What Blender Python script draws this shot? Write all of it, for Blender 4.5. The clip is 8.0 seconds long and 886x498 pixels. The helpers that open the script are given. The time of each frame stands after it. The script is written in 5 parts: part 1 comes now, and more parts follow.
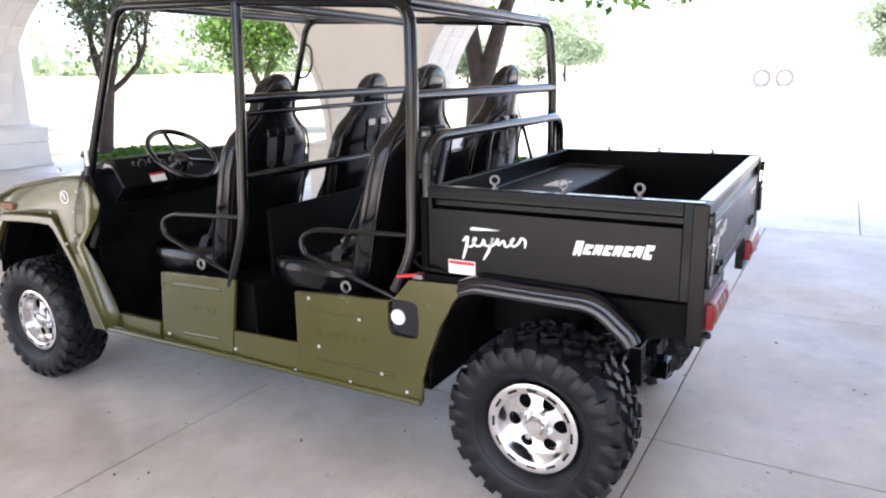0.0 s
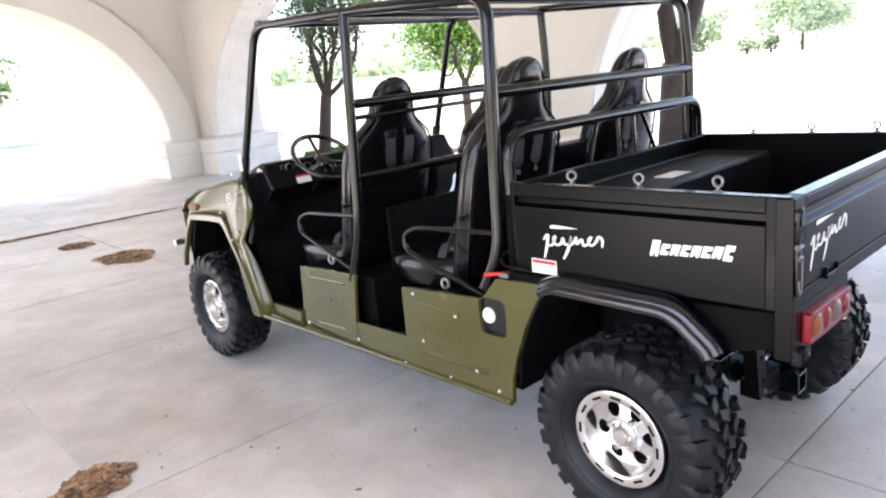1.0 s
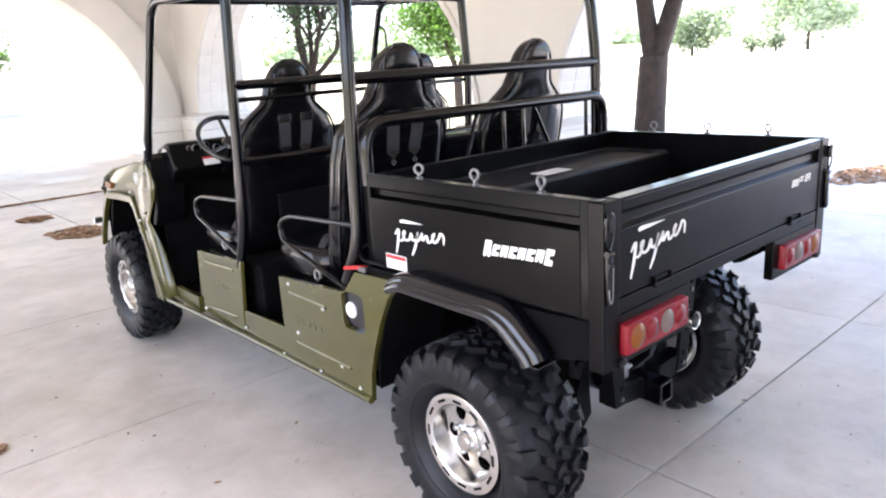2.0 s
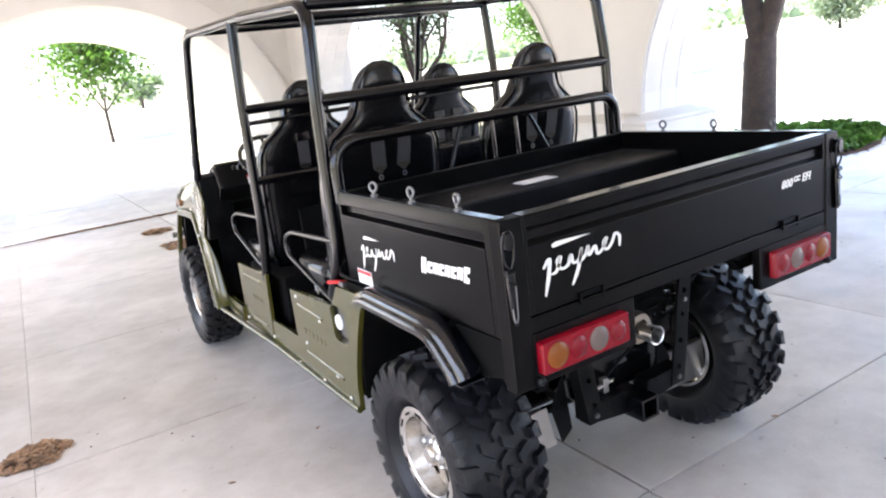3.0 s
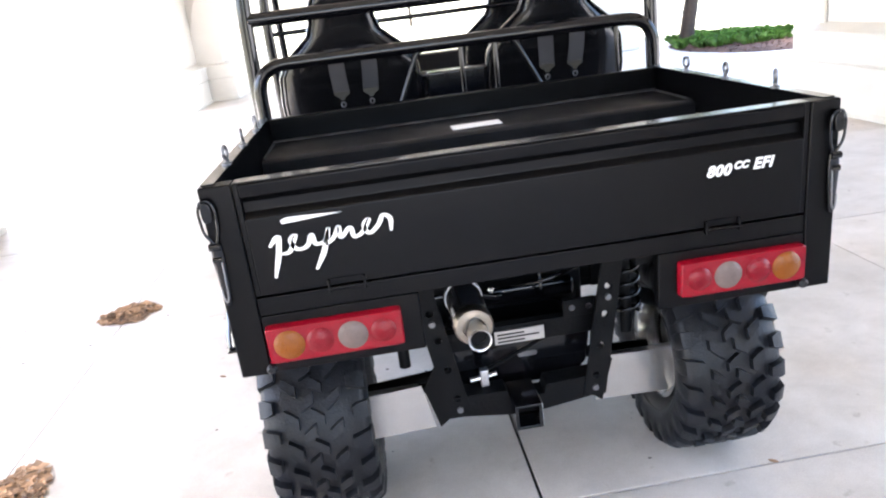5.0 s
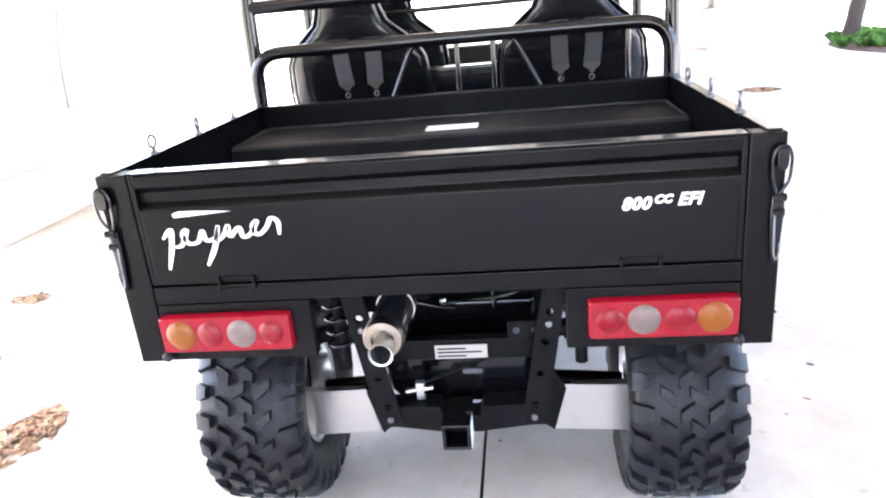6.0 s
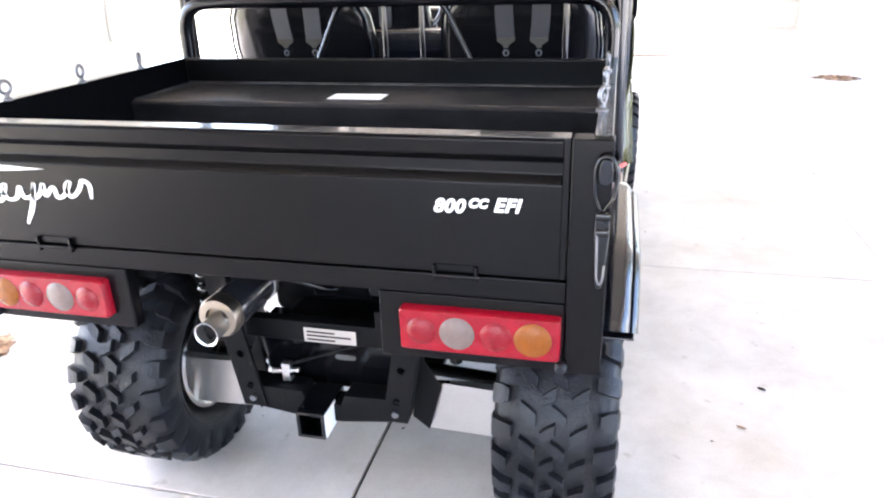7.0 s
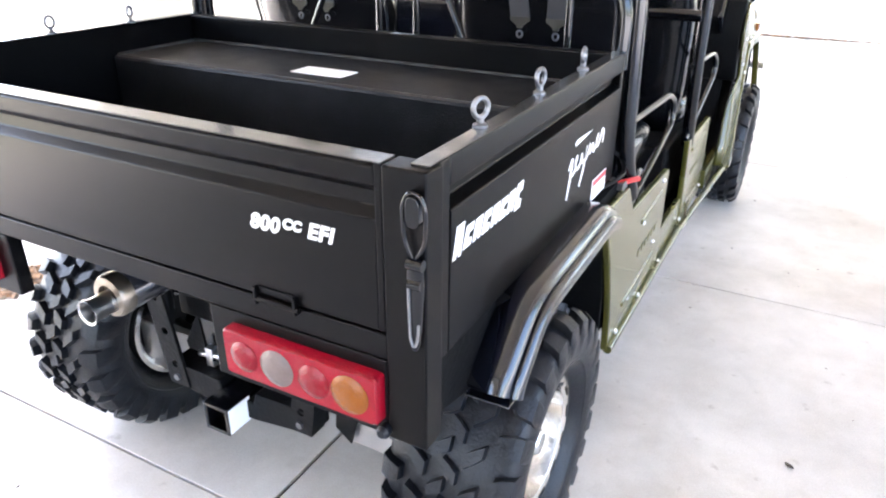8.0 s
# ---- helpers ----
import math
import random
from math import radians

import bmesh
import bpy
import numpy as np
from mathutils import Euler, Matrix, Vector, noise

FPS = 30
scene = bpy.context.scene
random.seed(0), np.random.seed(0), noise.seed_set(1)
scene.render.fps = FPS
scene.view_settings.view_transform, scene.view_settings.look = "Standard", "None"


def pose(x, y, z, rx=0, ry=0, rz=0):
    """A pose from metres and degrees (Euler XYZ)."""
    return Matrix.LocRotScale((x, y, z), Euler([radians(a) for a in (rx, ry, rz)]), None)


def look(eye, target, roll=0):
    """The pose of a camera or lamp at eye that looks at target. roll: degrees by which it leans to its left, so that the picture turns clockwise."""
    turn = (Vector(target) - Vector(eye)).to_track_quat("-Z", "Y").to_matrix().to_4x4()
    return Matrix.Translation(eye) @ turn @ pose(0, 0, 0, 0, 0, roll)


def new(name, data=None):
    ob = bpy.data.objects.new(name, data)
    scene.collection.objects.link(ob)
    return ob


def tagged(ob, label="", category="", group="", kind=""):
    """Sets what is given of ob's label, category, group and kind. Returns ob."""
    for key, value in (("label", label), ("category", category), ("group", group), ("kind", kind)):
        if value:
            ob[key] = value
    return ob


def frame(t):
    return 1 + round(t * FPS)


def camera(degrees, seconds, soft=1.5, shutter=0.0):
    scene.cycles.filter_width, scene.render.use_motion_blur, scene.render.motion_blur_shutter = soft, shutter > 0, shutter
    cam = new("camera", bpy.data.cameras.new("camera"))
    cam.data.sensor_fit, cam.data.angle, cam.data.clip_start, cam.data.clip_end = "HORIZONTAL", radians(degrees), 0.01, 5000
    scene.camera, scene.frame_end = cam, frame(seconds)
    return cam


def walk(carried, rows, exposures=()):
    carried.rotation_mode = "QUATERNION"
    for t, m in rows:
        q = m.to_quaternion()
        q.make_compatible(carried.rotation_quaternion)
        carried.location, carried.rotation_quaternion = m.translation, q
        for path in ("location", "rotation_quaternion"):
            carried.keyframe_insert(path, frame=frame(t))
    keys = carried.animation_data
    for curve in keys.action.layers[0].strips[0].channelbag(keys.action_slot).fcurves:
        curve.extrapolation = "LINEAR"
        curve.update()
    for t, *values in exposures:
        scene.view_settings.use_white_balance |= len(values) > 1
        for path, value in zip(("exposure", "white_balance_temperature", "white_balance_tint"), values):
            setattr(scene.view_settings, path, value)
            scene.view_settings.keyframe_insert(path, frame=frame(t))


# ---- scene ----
cam = camera(65.0, 8.0, soft=2.1)
PATH = [
    (0, (-2.891, -0.329, 1.599), (-1.208, 0.64, 1.12), -1.3),
    (0.3, (-2.745, -0.403, 1.6), (-1.116, 0.636, 1.08), -3.0),
    (0.5, (-2.674, -0.464, 1.582), (-1.089, 0.651, 1.089), -3.9),
    (0.8, (-2.627, -0.584, 1.585), (-1.227, 0.765, 1.114), -5.3),
    (1, (-2.561, -0.703, 1.601), (-1.271, 0.75, 1.127), -5.8),
    (1.2, (-2.513, -0.805, 1.6), (-1.19, 0.637, 1.187), -6.4),
    (1.5, (-2.419, -0.895, 1.571), (-1.053, 0.489, 1.102), -6.6),
    (1.8, (-2.239, -0.963, 1.555), (-0.89, 0.439, 1.094), -5.2),
    (2, (-2.11, -0.987, 1.56), (-0.833, 0.466, 1.05), -3.6),
    (2.2, (-2.014, -1.024, 1.566), (-0.762, 0.442, 1.033), -4.5),
    (3.3, (-1.467, -1.392, 1.566), (-0.588, 0.342, 1.095), -6.8),
    (3.5, (-1.318, -1.39, 1.541), (-0.441, 0.334, 1.033), -4.0),
    (3.8, (-1.081, -1.372, 1.537), (-0.253, 0.35, 0.943), -1.2),
    (4, (-0.943, -1.385, 1.541), (-0.153, 0.355, 0.951), -2.5),
    (4.3, (-0.72, -1.44, 1.514), (-0.138, 0.361, 0.867), -4.2),
    (4.5, (-0.588, -1.475, 1.516), (-0.13, 0.346, 0.826), -3.9),
    (4.7, (-0.482, -1.498, 1.523), (-0.179, 0.362, 0.853), -6.1),
    (5.8, (0.103, -1.392, 1.502), (-0.024, 0.489, 0.833), -4.9),
    (6, (0.215, -1.392, 1.506), (-0.034, 0.475, 0.833), -5.4),
    (6.2, (0.328, -1.394, 1.522), (-0.016, 0.435, 0.79), -4.5),
    (6.5, (0.477, -1.369, 1.514), (0.053, 0.47, 0.852), -6.7),
    (6.8, (0.635, -1.247, 1.497), (0.205, 0.574, 0.79), -6.0),
    (7, (0.711, -1.159, 1.494), (0.26, 0.631, 0.724), -1.8),
    (7.3, (0.835, -1.032, 1.491), (0.34, 0.721, 0.666), -2.3),
    (7.5, (0.92, -0.951, 1.478), (0.303, 0.758, 0.644), -3.7),
    (7.8, (1.067, -0.826, 1.503), (0.263, 0.795, 0.653), -2.3),
    (8, (1.129, -0.733, 1.507), (0.286, 0.86, 0.641), 0.5),
]

# ---- light ----
EXPOSURES = [(0.0, 2.73, 6580, 18), (1.0, 2.94, 6530, 17), (2.2, 3.05, 6530, 17), (3.5, 3.09, 6430, 15), (4.0, 3.23, 6430, 15), (4.7, 3.51, 6380, 14), (6.0, 4.40, 6280, 17), (7.0, 4.38, 6300, 16), (8.0, 4.26, 6330, 14)]
walk(cam, [(t, look(eye, target, roll)) for t, eye, target, roll in PATH], EXPOSURES)

world = bpy.data.worlds.new("sky")
scene.world = world
world.use_nodes = True
sky = world.node_tree.nodes.new("ShaderNodeTexSky")
sky.sky_type, sky.sun_disc = "NISHITA", False
sky.sun_elevation, sky.sun_rotation = radians(66), radians(276)
sky.dust_density, sky.air_density = 3.0, 1.0
background = world.node_tree.nodes["Background"]
background.inputs["Strength"].default_value = 0.15
world.node_tree.links.new(sky.outputs[0], background.inputs["Color"])
sun = new("sun", bpy.data.lights.new("sun", "SUN"))
sun.data.energy, sun.data.angle, sun.data.color = 3.1, radians(25), (1.0, 0.95, 0.88)
sun.matrix_world = look((-17, 2, 39), (0, 0, 0))


# ---- materials ----
def material(name, colour, rough=0.5, metal=0.0, vary=0.15, scale=8.0, bump=0.0, fine=120.0, coat=0.0, spread=0.0, second=None, island=False, gleam=0.5):
    """Principled surface with variation at two scales; second: colour of the blotches; spread: by piece."""
    m = bpy.data.materials.new(name)
    m.use_nodes = True
    n, l = m.node_tree.nodes, m.node_tree.links
    b = n["Principled BSDF"]
    b.inputs["Roughness"].default_value, b.inputs["Metallic"].default_value = rough, metal
    b.inputs["Coat Weight"].default_value = coat
    b.inputs["Specular IOR Level"].default_value = gleam
    b.inputs["Coat Roughness"].default_value = 0.08
    where = n.new("ShaderNodeTexCoord")
    big, small = n.new("ShaderNodeTexNoise"), n.new("ShaderNodeTexNoise")
    big.inputs["Scale"].default_value, big.inputs["Detail"].default_value = scale, 6
    small.inputs["Scale"].default_value, small.inputs["Detail"].default_value = fine, 3
    for tex in (big, small):
        l.new(where.outputs["Object"], tex.inputs["Vector"])
    ramp = n.new("ShaderNodeValToRGB")
    dark = tuple(c * (1 - vary) for c in colour) if second is None else second
    ramp.color_ramp.elements[0].position, ramp.color_ramp.elements[0].color = 0.32, (*dark, 1)
    ramp.color_ramp.elements[1].position, ramp.color_ramp.elements[1].color = 0.68, (*(min(1, c * (1 + vary * 0.4)) for c in colour), 1)
    l.new(big.outputs["Fac"], ramp.inputs["Fac"])
    grain = n.new("ShaderNodeMixRGB")
    grain.blend_type, grain.inputs["Fac"].default_value = "OVERLAY", min(0.6, vary)
    l.new(ramp.outputs["Color"], grain.inputs["Color1"])
    l.new(small.outputs["Fac"], grain.inputs["Color2"])
    last = grain.outputs["Color"]
    if spread:
        hue = n.new("ShaderNodeHueSaturation")
        ran = n.new("ShaderNodeNewGeometry") if island else n.new("ShaderNodeObjectInfo")
        span = n.new("ShaderNodeMapRange")
        span.inputs["To Min"].default_value, span.inputs["To Max"].default_value = 1 - spread, 1 + spread
        l.new(ran.outputs["Random Per Island"] if island else ran.outputs["Random"], span.inputs["Value"])
        l.new(span.outputs["Result"], hue.inputs["Value"])
        l.new(last, hue.inputs["Color"])
        last = hue.outputs["Color"]
    l.new(last, b.inputs["Base Color"])
    sheen = n.new("ShaderNodeMapRange")
    sheen.inputs["To Min"].default_value, sheen.inputs["To Max"].default_value = max(0.02, rough * 0.8), min(1, rough * 1.2)
    l.new(big.outputs["Fac"], sheen.inputs["Value"])
    l.new(sheen.outputs["Result"], b.inputs["Roughness"])
    if bump:
        relief = n.new("ShaderNodeBump")
        relief.inputs["Strength"].default_value, relief.inputs["Distance"].default_value = bump, 0.01
        l.new(small.outputs["Fac"], relief.inputs["Height"])
        l.new(relief.outputs["Normal"], b.inputs["Normal"])
    return m


def concrete(name, colour, spread):
    """Broom-finished concrete: cloudy stains, fine pores, faint rust-brown marks."""
    m = material(name, colour, 0.5, 0, 0.2, 1.1, 0.12, 190, 0, spread)
    n, l = m.node_tree.nodes, m.node_tree.links
    b = n["Principled BSDF"]
    from_colour = b.inputs["Base Color"].links[0].from_socket
    where = n.new("ShaderNodeNewGeometry")
    stain = n.new("ShaderNodeTexNoise")
    stain.inputs["Scale"].default_value, stain.inputs["Detail"].default_value, stain.inputs["Roughness"].default_value = 0.9, 8, 0.65
    l.new(where.outputs["Position"], stain.inputs["Vector"])
    ramp = n.new("ShaderNodeValToRGB")
    ramp.color_ramp.elements[0].position, ramp.color_ramp.elements[0].color = 0.46, (1, 1, 1, 1)
    ramp.color_ramp.elements[1].position, ramp.color_ramp.elements[1].color = 0.74, (0.66, 0.60, 0.52, 1)
    l.new(stain.outputs["Fac"], ramp.inputs["Fac"])
    mix = n.new("ShaderNodeMixRGB")
    mix.blend_type, mix.inputs["Fac"].default_value = "MULTIPLY", 0.8
    l.new(from_colour, mix.inputs["Color1"])
    l.new(ramp.outputs["Color"], mix.inputs["Color2"])
    spots = n.new("ShaderNodeTexNoise")
    spots.inputs["Scale"].default_value, spots.inputs["Detail"].default_value = 14, 4
    l.new(where.outputs["Position"], spots.inputs["Vector"])
    dots = n.new("ShaderNodeValToRGB")
    dots.color_ramp.elements[0].position, dots.color_ramp.elements[0].color = 0.66, (1, 1, 1, 1)
    dots.color_ramp.elements[1].position, dots.color_ramp.elements[1].color = 0.74, (0.6, 0.56, 0.5, 1)
    l.new(spots.outputs["Fac"], dots.inputs["Fac"])
    mix2 = n.new("ShaderNodeMixRGB")
    mix2.blend_type, mix2.inputs["Fac"].default_value = "MULTIPLY", 0.55
    l.new(mix.outputs["Color"], mix2.inputs["Color1"])
    l.new(dots.outputs["Color"], mix2.inputs["Color2"])
    l.new(mix2.outputs["Color"], b.inputs["Base Color"])
    scuff = n.new("ShaderNodeTexNoise")
    scuff.inputs["Scale"].default_value, scuff.inputs["Detail"].default_value = 4.5, 10
    scuff.inputs["Roughness"].default_value, scuff.inputs["Distortion"].default_value = 0.68, 0.25
    l.new(where.outputs["Position"], scuff.inputs["Vector"])
    tone = n.new("ShaderNodeValToRGB")
    tone.color_ramp.elements[0].position, tone.color_ramp.elements[0].color = 0.36, (0.86, 0.85, 0.83, 1)
    tone.color_ramp.elements[1].position, tone.color_ramp.elements[1].color = 0.60, (1.04, 1.04, 1.04, 1)
    l.new(scuff.outputs["Fac"], tone.inputs["Fac"])
    mix3 = n.new("ShaderNodeMixRGB")
    mix3.blend_type, mix3.inputs["Fac"].default_value = "MULTIPLY", 0.8
    l.new(mix2.outputs["Color"], mix3.inputs["Color1"])
    l.new(tone.outputs["Color"], mix3.inputs["Color2"])
    l.new(mix3.outputs["Color"], b.inputs["Base Color"])
    swell = n.new("ShaderNodeTexNoise")
    swell.inputs["Scale"].default_value, swell.inputs["Detail"].default_value = 6.0, 5
    l.new(where.outputs["Position"], swell.inputs["Vector"])
    wavy = n.new("ShaderNodeBump")
    wavy.inputs["Strength"].default_value, wavy.inputs["Distance"].default_value = 0.4, 0.01
    l.new(swell.outputs["Fac"], wavy.inputs["Height"])
    fine = b.inputs["Normal"].links[0].from_node
    l.new(wavy.outputs["Normal"], fine.inputs["Normal"])
    polish = n.new("ShaderNodeMapRange")
    polish.inputs["From Min"].default_value, polish.inputs["From Max"].default_value = 0.4, 0.62
    polish.inputs["To Min"].default_value, polish.inputs["To Max"].default_value = 0.6, 0.34
    l.new(stain.outputs["Fac"], polish.inputs["Value"])
    l.new(polish.outputs["Result"], b.inputs["Roughness"])
    return m


def lens(name, colour, rough=0.12):
    m = material(name, colour, rough, 0, 0.1, 60, 0.25, 260, 0.22, gleam=0.2)
    return m


def leafy(m, share=0.4):
    """Lets light through thin leaves."""
    n, l = m.node_tree.nodes, m.node_tree.links
    b, out = n["Principled BSDF"], n["Material Output"]
    thin, mix = n.new("ShaderNodeBsdfTranslucent"), n.new("ShaderNodeMixShader")
    bright = n.new("ShaderNodeMixRGB")
    bright.blend_type, bright.inputs["Fac"].default_value, bright.inputs["Color2"].default_value = "MULTIPLY", 1.0, (1.0, 1.15, 0.6, 1)
    l.new(b.inputs["Base Color"].links[0].from_socket, bright.inputs["Color1"])
    l.new(bright.outputs["Color"], thin.inputs["Color"])
    mix.inputs["Fac"].default_value = share
    l.new(b.outputs[0], mix.inputs[1])
    l.new(thin.outputs[0], mix.inputs[2])
    l.new(mix.outputs[0], out.inputs["Surface"])
    return m


OLIVE = material("olive_paint", (0.064, 0.059, 0.012), 0.26, 0, 0.12, 3, 0.02, 400, 0.52, gleam=0.4)
POWDER = material("black_powder_coat", (0.0016, 0.0015, 0.0018), 0.40, 0, 0.12, 5, 0.08, 700, 0.27, gleam=0.03)
POWDER.node_tree.nodes["Principled BSDF"].inputs["Coat Roughness"].default_value = 0.1
POWDER.node_tree.nodes["Principled BSDF"].inputs["Coat Roughness"].default_value = 0.22
STEP = material("scuffed_black_sheet", (0.006, 0.006, 0.007), 0.45, 0, 0.5, 14, 0.2, 220, gleam=0.22, second=(0.0022, 0.0022, 0.0026))
# Pale edge colour: wear, plus the highlight running along the step's edges.
WORN_GLINT = material("worn_glint_edge", (0.05, 0.05, 0.05), 0.4, 0.3, 0.6, 18, 0.1, 120, gleam=0.4, second=(0.008, 0.008, 0.008))
# Rail tops: scratched, and also lightened to carry the bright grazing reflection.
RUBBED_GLARE = material("rubbed_glare_rail", (0.026, 0.026, 0.027), 0.22, 0, 0.6, 16, 0.05, 180, 0.5, gleam=0.5, second=(0.006, 0.006, 0.0065))
# Blue tint of the reflected sky is mixed into this black.
GLOSS = material("black_gloss_plastic", (0.003, 0.0036, 0.0065), 0.13, 0, 0.2, 6, 0.03, 300, 0.6, gleam=0.4)
MATT = material("black_rubber_liner", (0.0038, 0.0038, 0.0042), 0.7, 0, 0.3, 9, 0.2, 90, gleam=0.06)
TUBE = material("black_enamel_tube", (0.003, 0.003, 0.004), 0.13, 0, 0.2, 10, 0.02, 300, 0.25, gleam=0.3)
DULL = material("black_chassis_paint", (0.0032, 0.0032, 0.0036), 0.42, 0, 0.3, 9, 0.15, 90, gleam=0.11)
VINYL = material("black_vinyl", (0.0045, 0.0045, 0.0056), 0.22, 0, 0.15, 7, 0.08, 38, 0.25, gleam=0.25)
WEBBING = material("black_webbing", (0.035, 0.035, 0.042), 0.6, 0, 0.2, 20, 0.3, 900, gleam=0.4)
RUBBER = material("tyre_rubber", (0.0085, 0.009, 0.0115), 0.38, 0, 0.3, 7, 0.2, 160, gleam=0.27)
# Trailer tyres: paler than the vehicle's own rubber.
PALE_RUBBER = material("pale_grey_rubber", (0.085, 0.08, 0.09), 0.8, 0, 0.25, 3, 0.1, 60)
ALUMINIUM = material("polished_aluminium", (0.80, 0.79, 0.78), 0.16, 1, 0.1, 14, 0.05, 120)
STEEL = material("bright_steel", (0.62, 0.62, 0.63), 0.28, 1, 0.15, 20, 0.05, 200)
BRASS = material("dark_strap_steel", (0.05, 0.047, 0.042), 0.4, 0.9, 0.15, 30, 0.05, 200)
ZINC = material("dull_zinc_plate", (0.20, 0.20, 0.21), 0.4, 0.9, 0.2, 30, 0.08, 200)
SHEET = material("bare_aluminium_sheet", (0.50, 0.485, 0.47), 0.34, 0.9, 0.08, 9, 0.06, 260)
CARBON = material("dark_muffler_sleeve", (0.025, 0.025, 0.03), 0.22, 0.3, 0.3, 30, 0.05, 300, 0.8)
CHAMPAGNE = material("warm_brushed_steel", (0.31, 0.27, 0.225), 0.36, 1, 0.15, 24, 0.1, 220)
RED = lens("red_lens", (0.21, 0.002, 0.010))
DEEP_RED = lens("deep_red_lens", (0.17, 0.002, 0.008))
AMBER = lens("amber_lens", (0.18, 0.05, 0.003))
CLEAR = lens("clear_reflector_lens", (0.13, 0.095, 0.086), 0.12)
WHITE = material("white_vinyl_decal", (0.82, 0.82, 0.82), 0.4, 0, 0.05, 20)
REDINK = material("red_print", (0.5, 0.02, 0.03), 0.45, 0, 0.1, 20)
REDPLASTIC = material("red_plastic", (0.55, 0.02, 0.02), 0.35, 0, 0.1, 20)
SLAB = concrete("grey_concrete", (0.60, 0.555, 0.505), 0.05)
# Outdoor paving, made paler to throw more light back under the canopy.
BOUNCE_PAVING = concrete("bounce_paled_concrete", (0.70, 0.68, 0.65), 0.04)
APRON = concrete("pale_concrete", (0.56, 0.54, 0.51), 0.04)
JOINT = material("dark_joint_filler", (0.045, 0.040, 0.035), 0.9, 0, 0.4, 6, 0.3, 80)
STUCCO = material("cream_stucco", (0.70, 0.675, 0.635), 0.8, 0, 0.07, 0.8, 0.15, 130)
STONE = material("cast_stone", (0.72, 0.69, 0.635), 0.75, 0, 0.08, 2.5, 0.2, 90, 0, 0.05)
# Ceiling is out of view; its tan is chosen for the light beneath it.
CEILING = material("unseen_ceiling_tan", (0.52, 0.475, 0.42), 0.85, 0, 0.05, 1, 0.05, 90)
BARK = material("brown_bark", (0.050, 0.035, 0.028), 0.85, 0, 0.45, 9, 0.9, 38)
LEAF = leafy(material("green_leaves", (0.085, 0.16, 0.032), 0.5, 0, 0.3, 3, 0, 60, 0, 0.45, (0.05, 0.115, 0.02), True), 0.5)
LEAF_DARK = leafy(material("dark_leaves", (0.05, 0.09, 0.030), 0.5, 0, 0.3, 3, 0, 60, 0, 0.5, (0.035, 0.065, 0.025), True), 0.25)
# Distance haze is painted into this leaf colour: paler and bluer than real foliage.
HAZED_LEAF = leafy(material("haze_paled_foliage", (0.25, 0.30, 0.25), 0.7, 0, 0.15, 0.6, 0, 20, 0, 0.18, (0.22, 0.275, 0.225), True), 0.5)
COVER = leafy(material("ground_cover_leaves", (0.12, 0.215, 0.05), 0.45, 0, 0.3, 4, 0, 60, 0, 0.4, (0.05, 0.13, 0.02), True), 0.4)
MULCH = material("brown_mulch", (0.075, 0.038, 0.024), 0.9, 0, 0.4, 12, 0.3, 60, 0, 0.5, None, True)
STRAW = material("dry_leaf_litter", (0.33, 0.195, 0.105), 0.85, 0, 0.4, 14, 0, 60, 0, 0.55, None, True)
# Concrete added on the east ground as a reflector for the vehicle's side.
BOUNCE_GROUND = concrete("bounce_ground_concrete", (0.60, 0.585, 0.56), 0.0)
# Grass colour paled and greyed to tune the light it bounces.
LAWN = material("bounce_paled_grass", (0.30, 0.295, 0.21), 0.9, 0, 0.3, 0.35, 0.3, 30)


# ---- mesh helpers ----
def part(name, bm, mat, parent, label="", smooth=0.0, bevel=0.0):
    """Links a bmesh as one mesh object; smooth: crease angle in degrees; bevel: edge radius."""
    bmesh.ops.recalc_face_normals(bm, faces=bm.faces)
    me = bpy.data.meshes.new(name)
    bm.to_mesh(me)
    bm.free()
    me.materials.append(mat)
    if smooth:
        me.shade_smooth()
        me.set_sharp_from_angle(angle=radians(smooth))
    ob = new(name, me)
    ob.parent = parent
    if bevel:
        b = ob.modifiers.new("edge", "BEVEL")
        b.width, b.segments, b.angle_limit, b.harden_normals = bevel, 2, radians(40), True
        me.shade_smooth()
        me.set_sharp_from_angle(angle=radians(50))
    if label:
        ob["label"] = label
    return ob


def empty(name, at=(0, 0, 0), parent=None):
    ob = new(name)
    ob.location, ob.parent, ob.empty_display_size = at, parent, 0.1
    return ob


def box(bm, x0, x1, y0, y1, z0, z1, m=None):
    made = bmesh.ops.create_cube(bm, size=1)["verts"]
    for v in made:
        v.co = Vector(((x0 + x1) / 2 + v.co.x * (x1 - x0), (y0 + y1) / 2 + v.co.y * (y1 - y0), (z0 + z1) / 2 + v.co.z * (z1 - z0)))
        if m is not None:
            v.co = m @ v.co
    return bm


def solid(x0, x1, y0, y1, z0, z1, m=None):
    return box(bmesh.new(), x0, x1, y0, y1, z0, z1, m)


def turn(axis, u, v, w):
    return Vector((w, u, v)) if axis == "x" else Vector((u, w, v)) if axis == "y" else Vector((u, v, w))


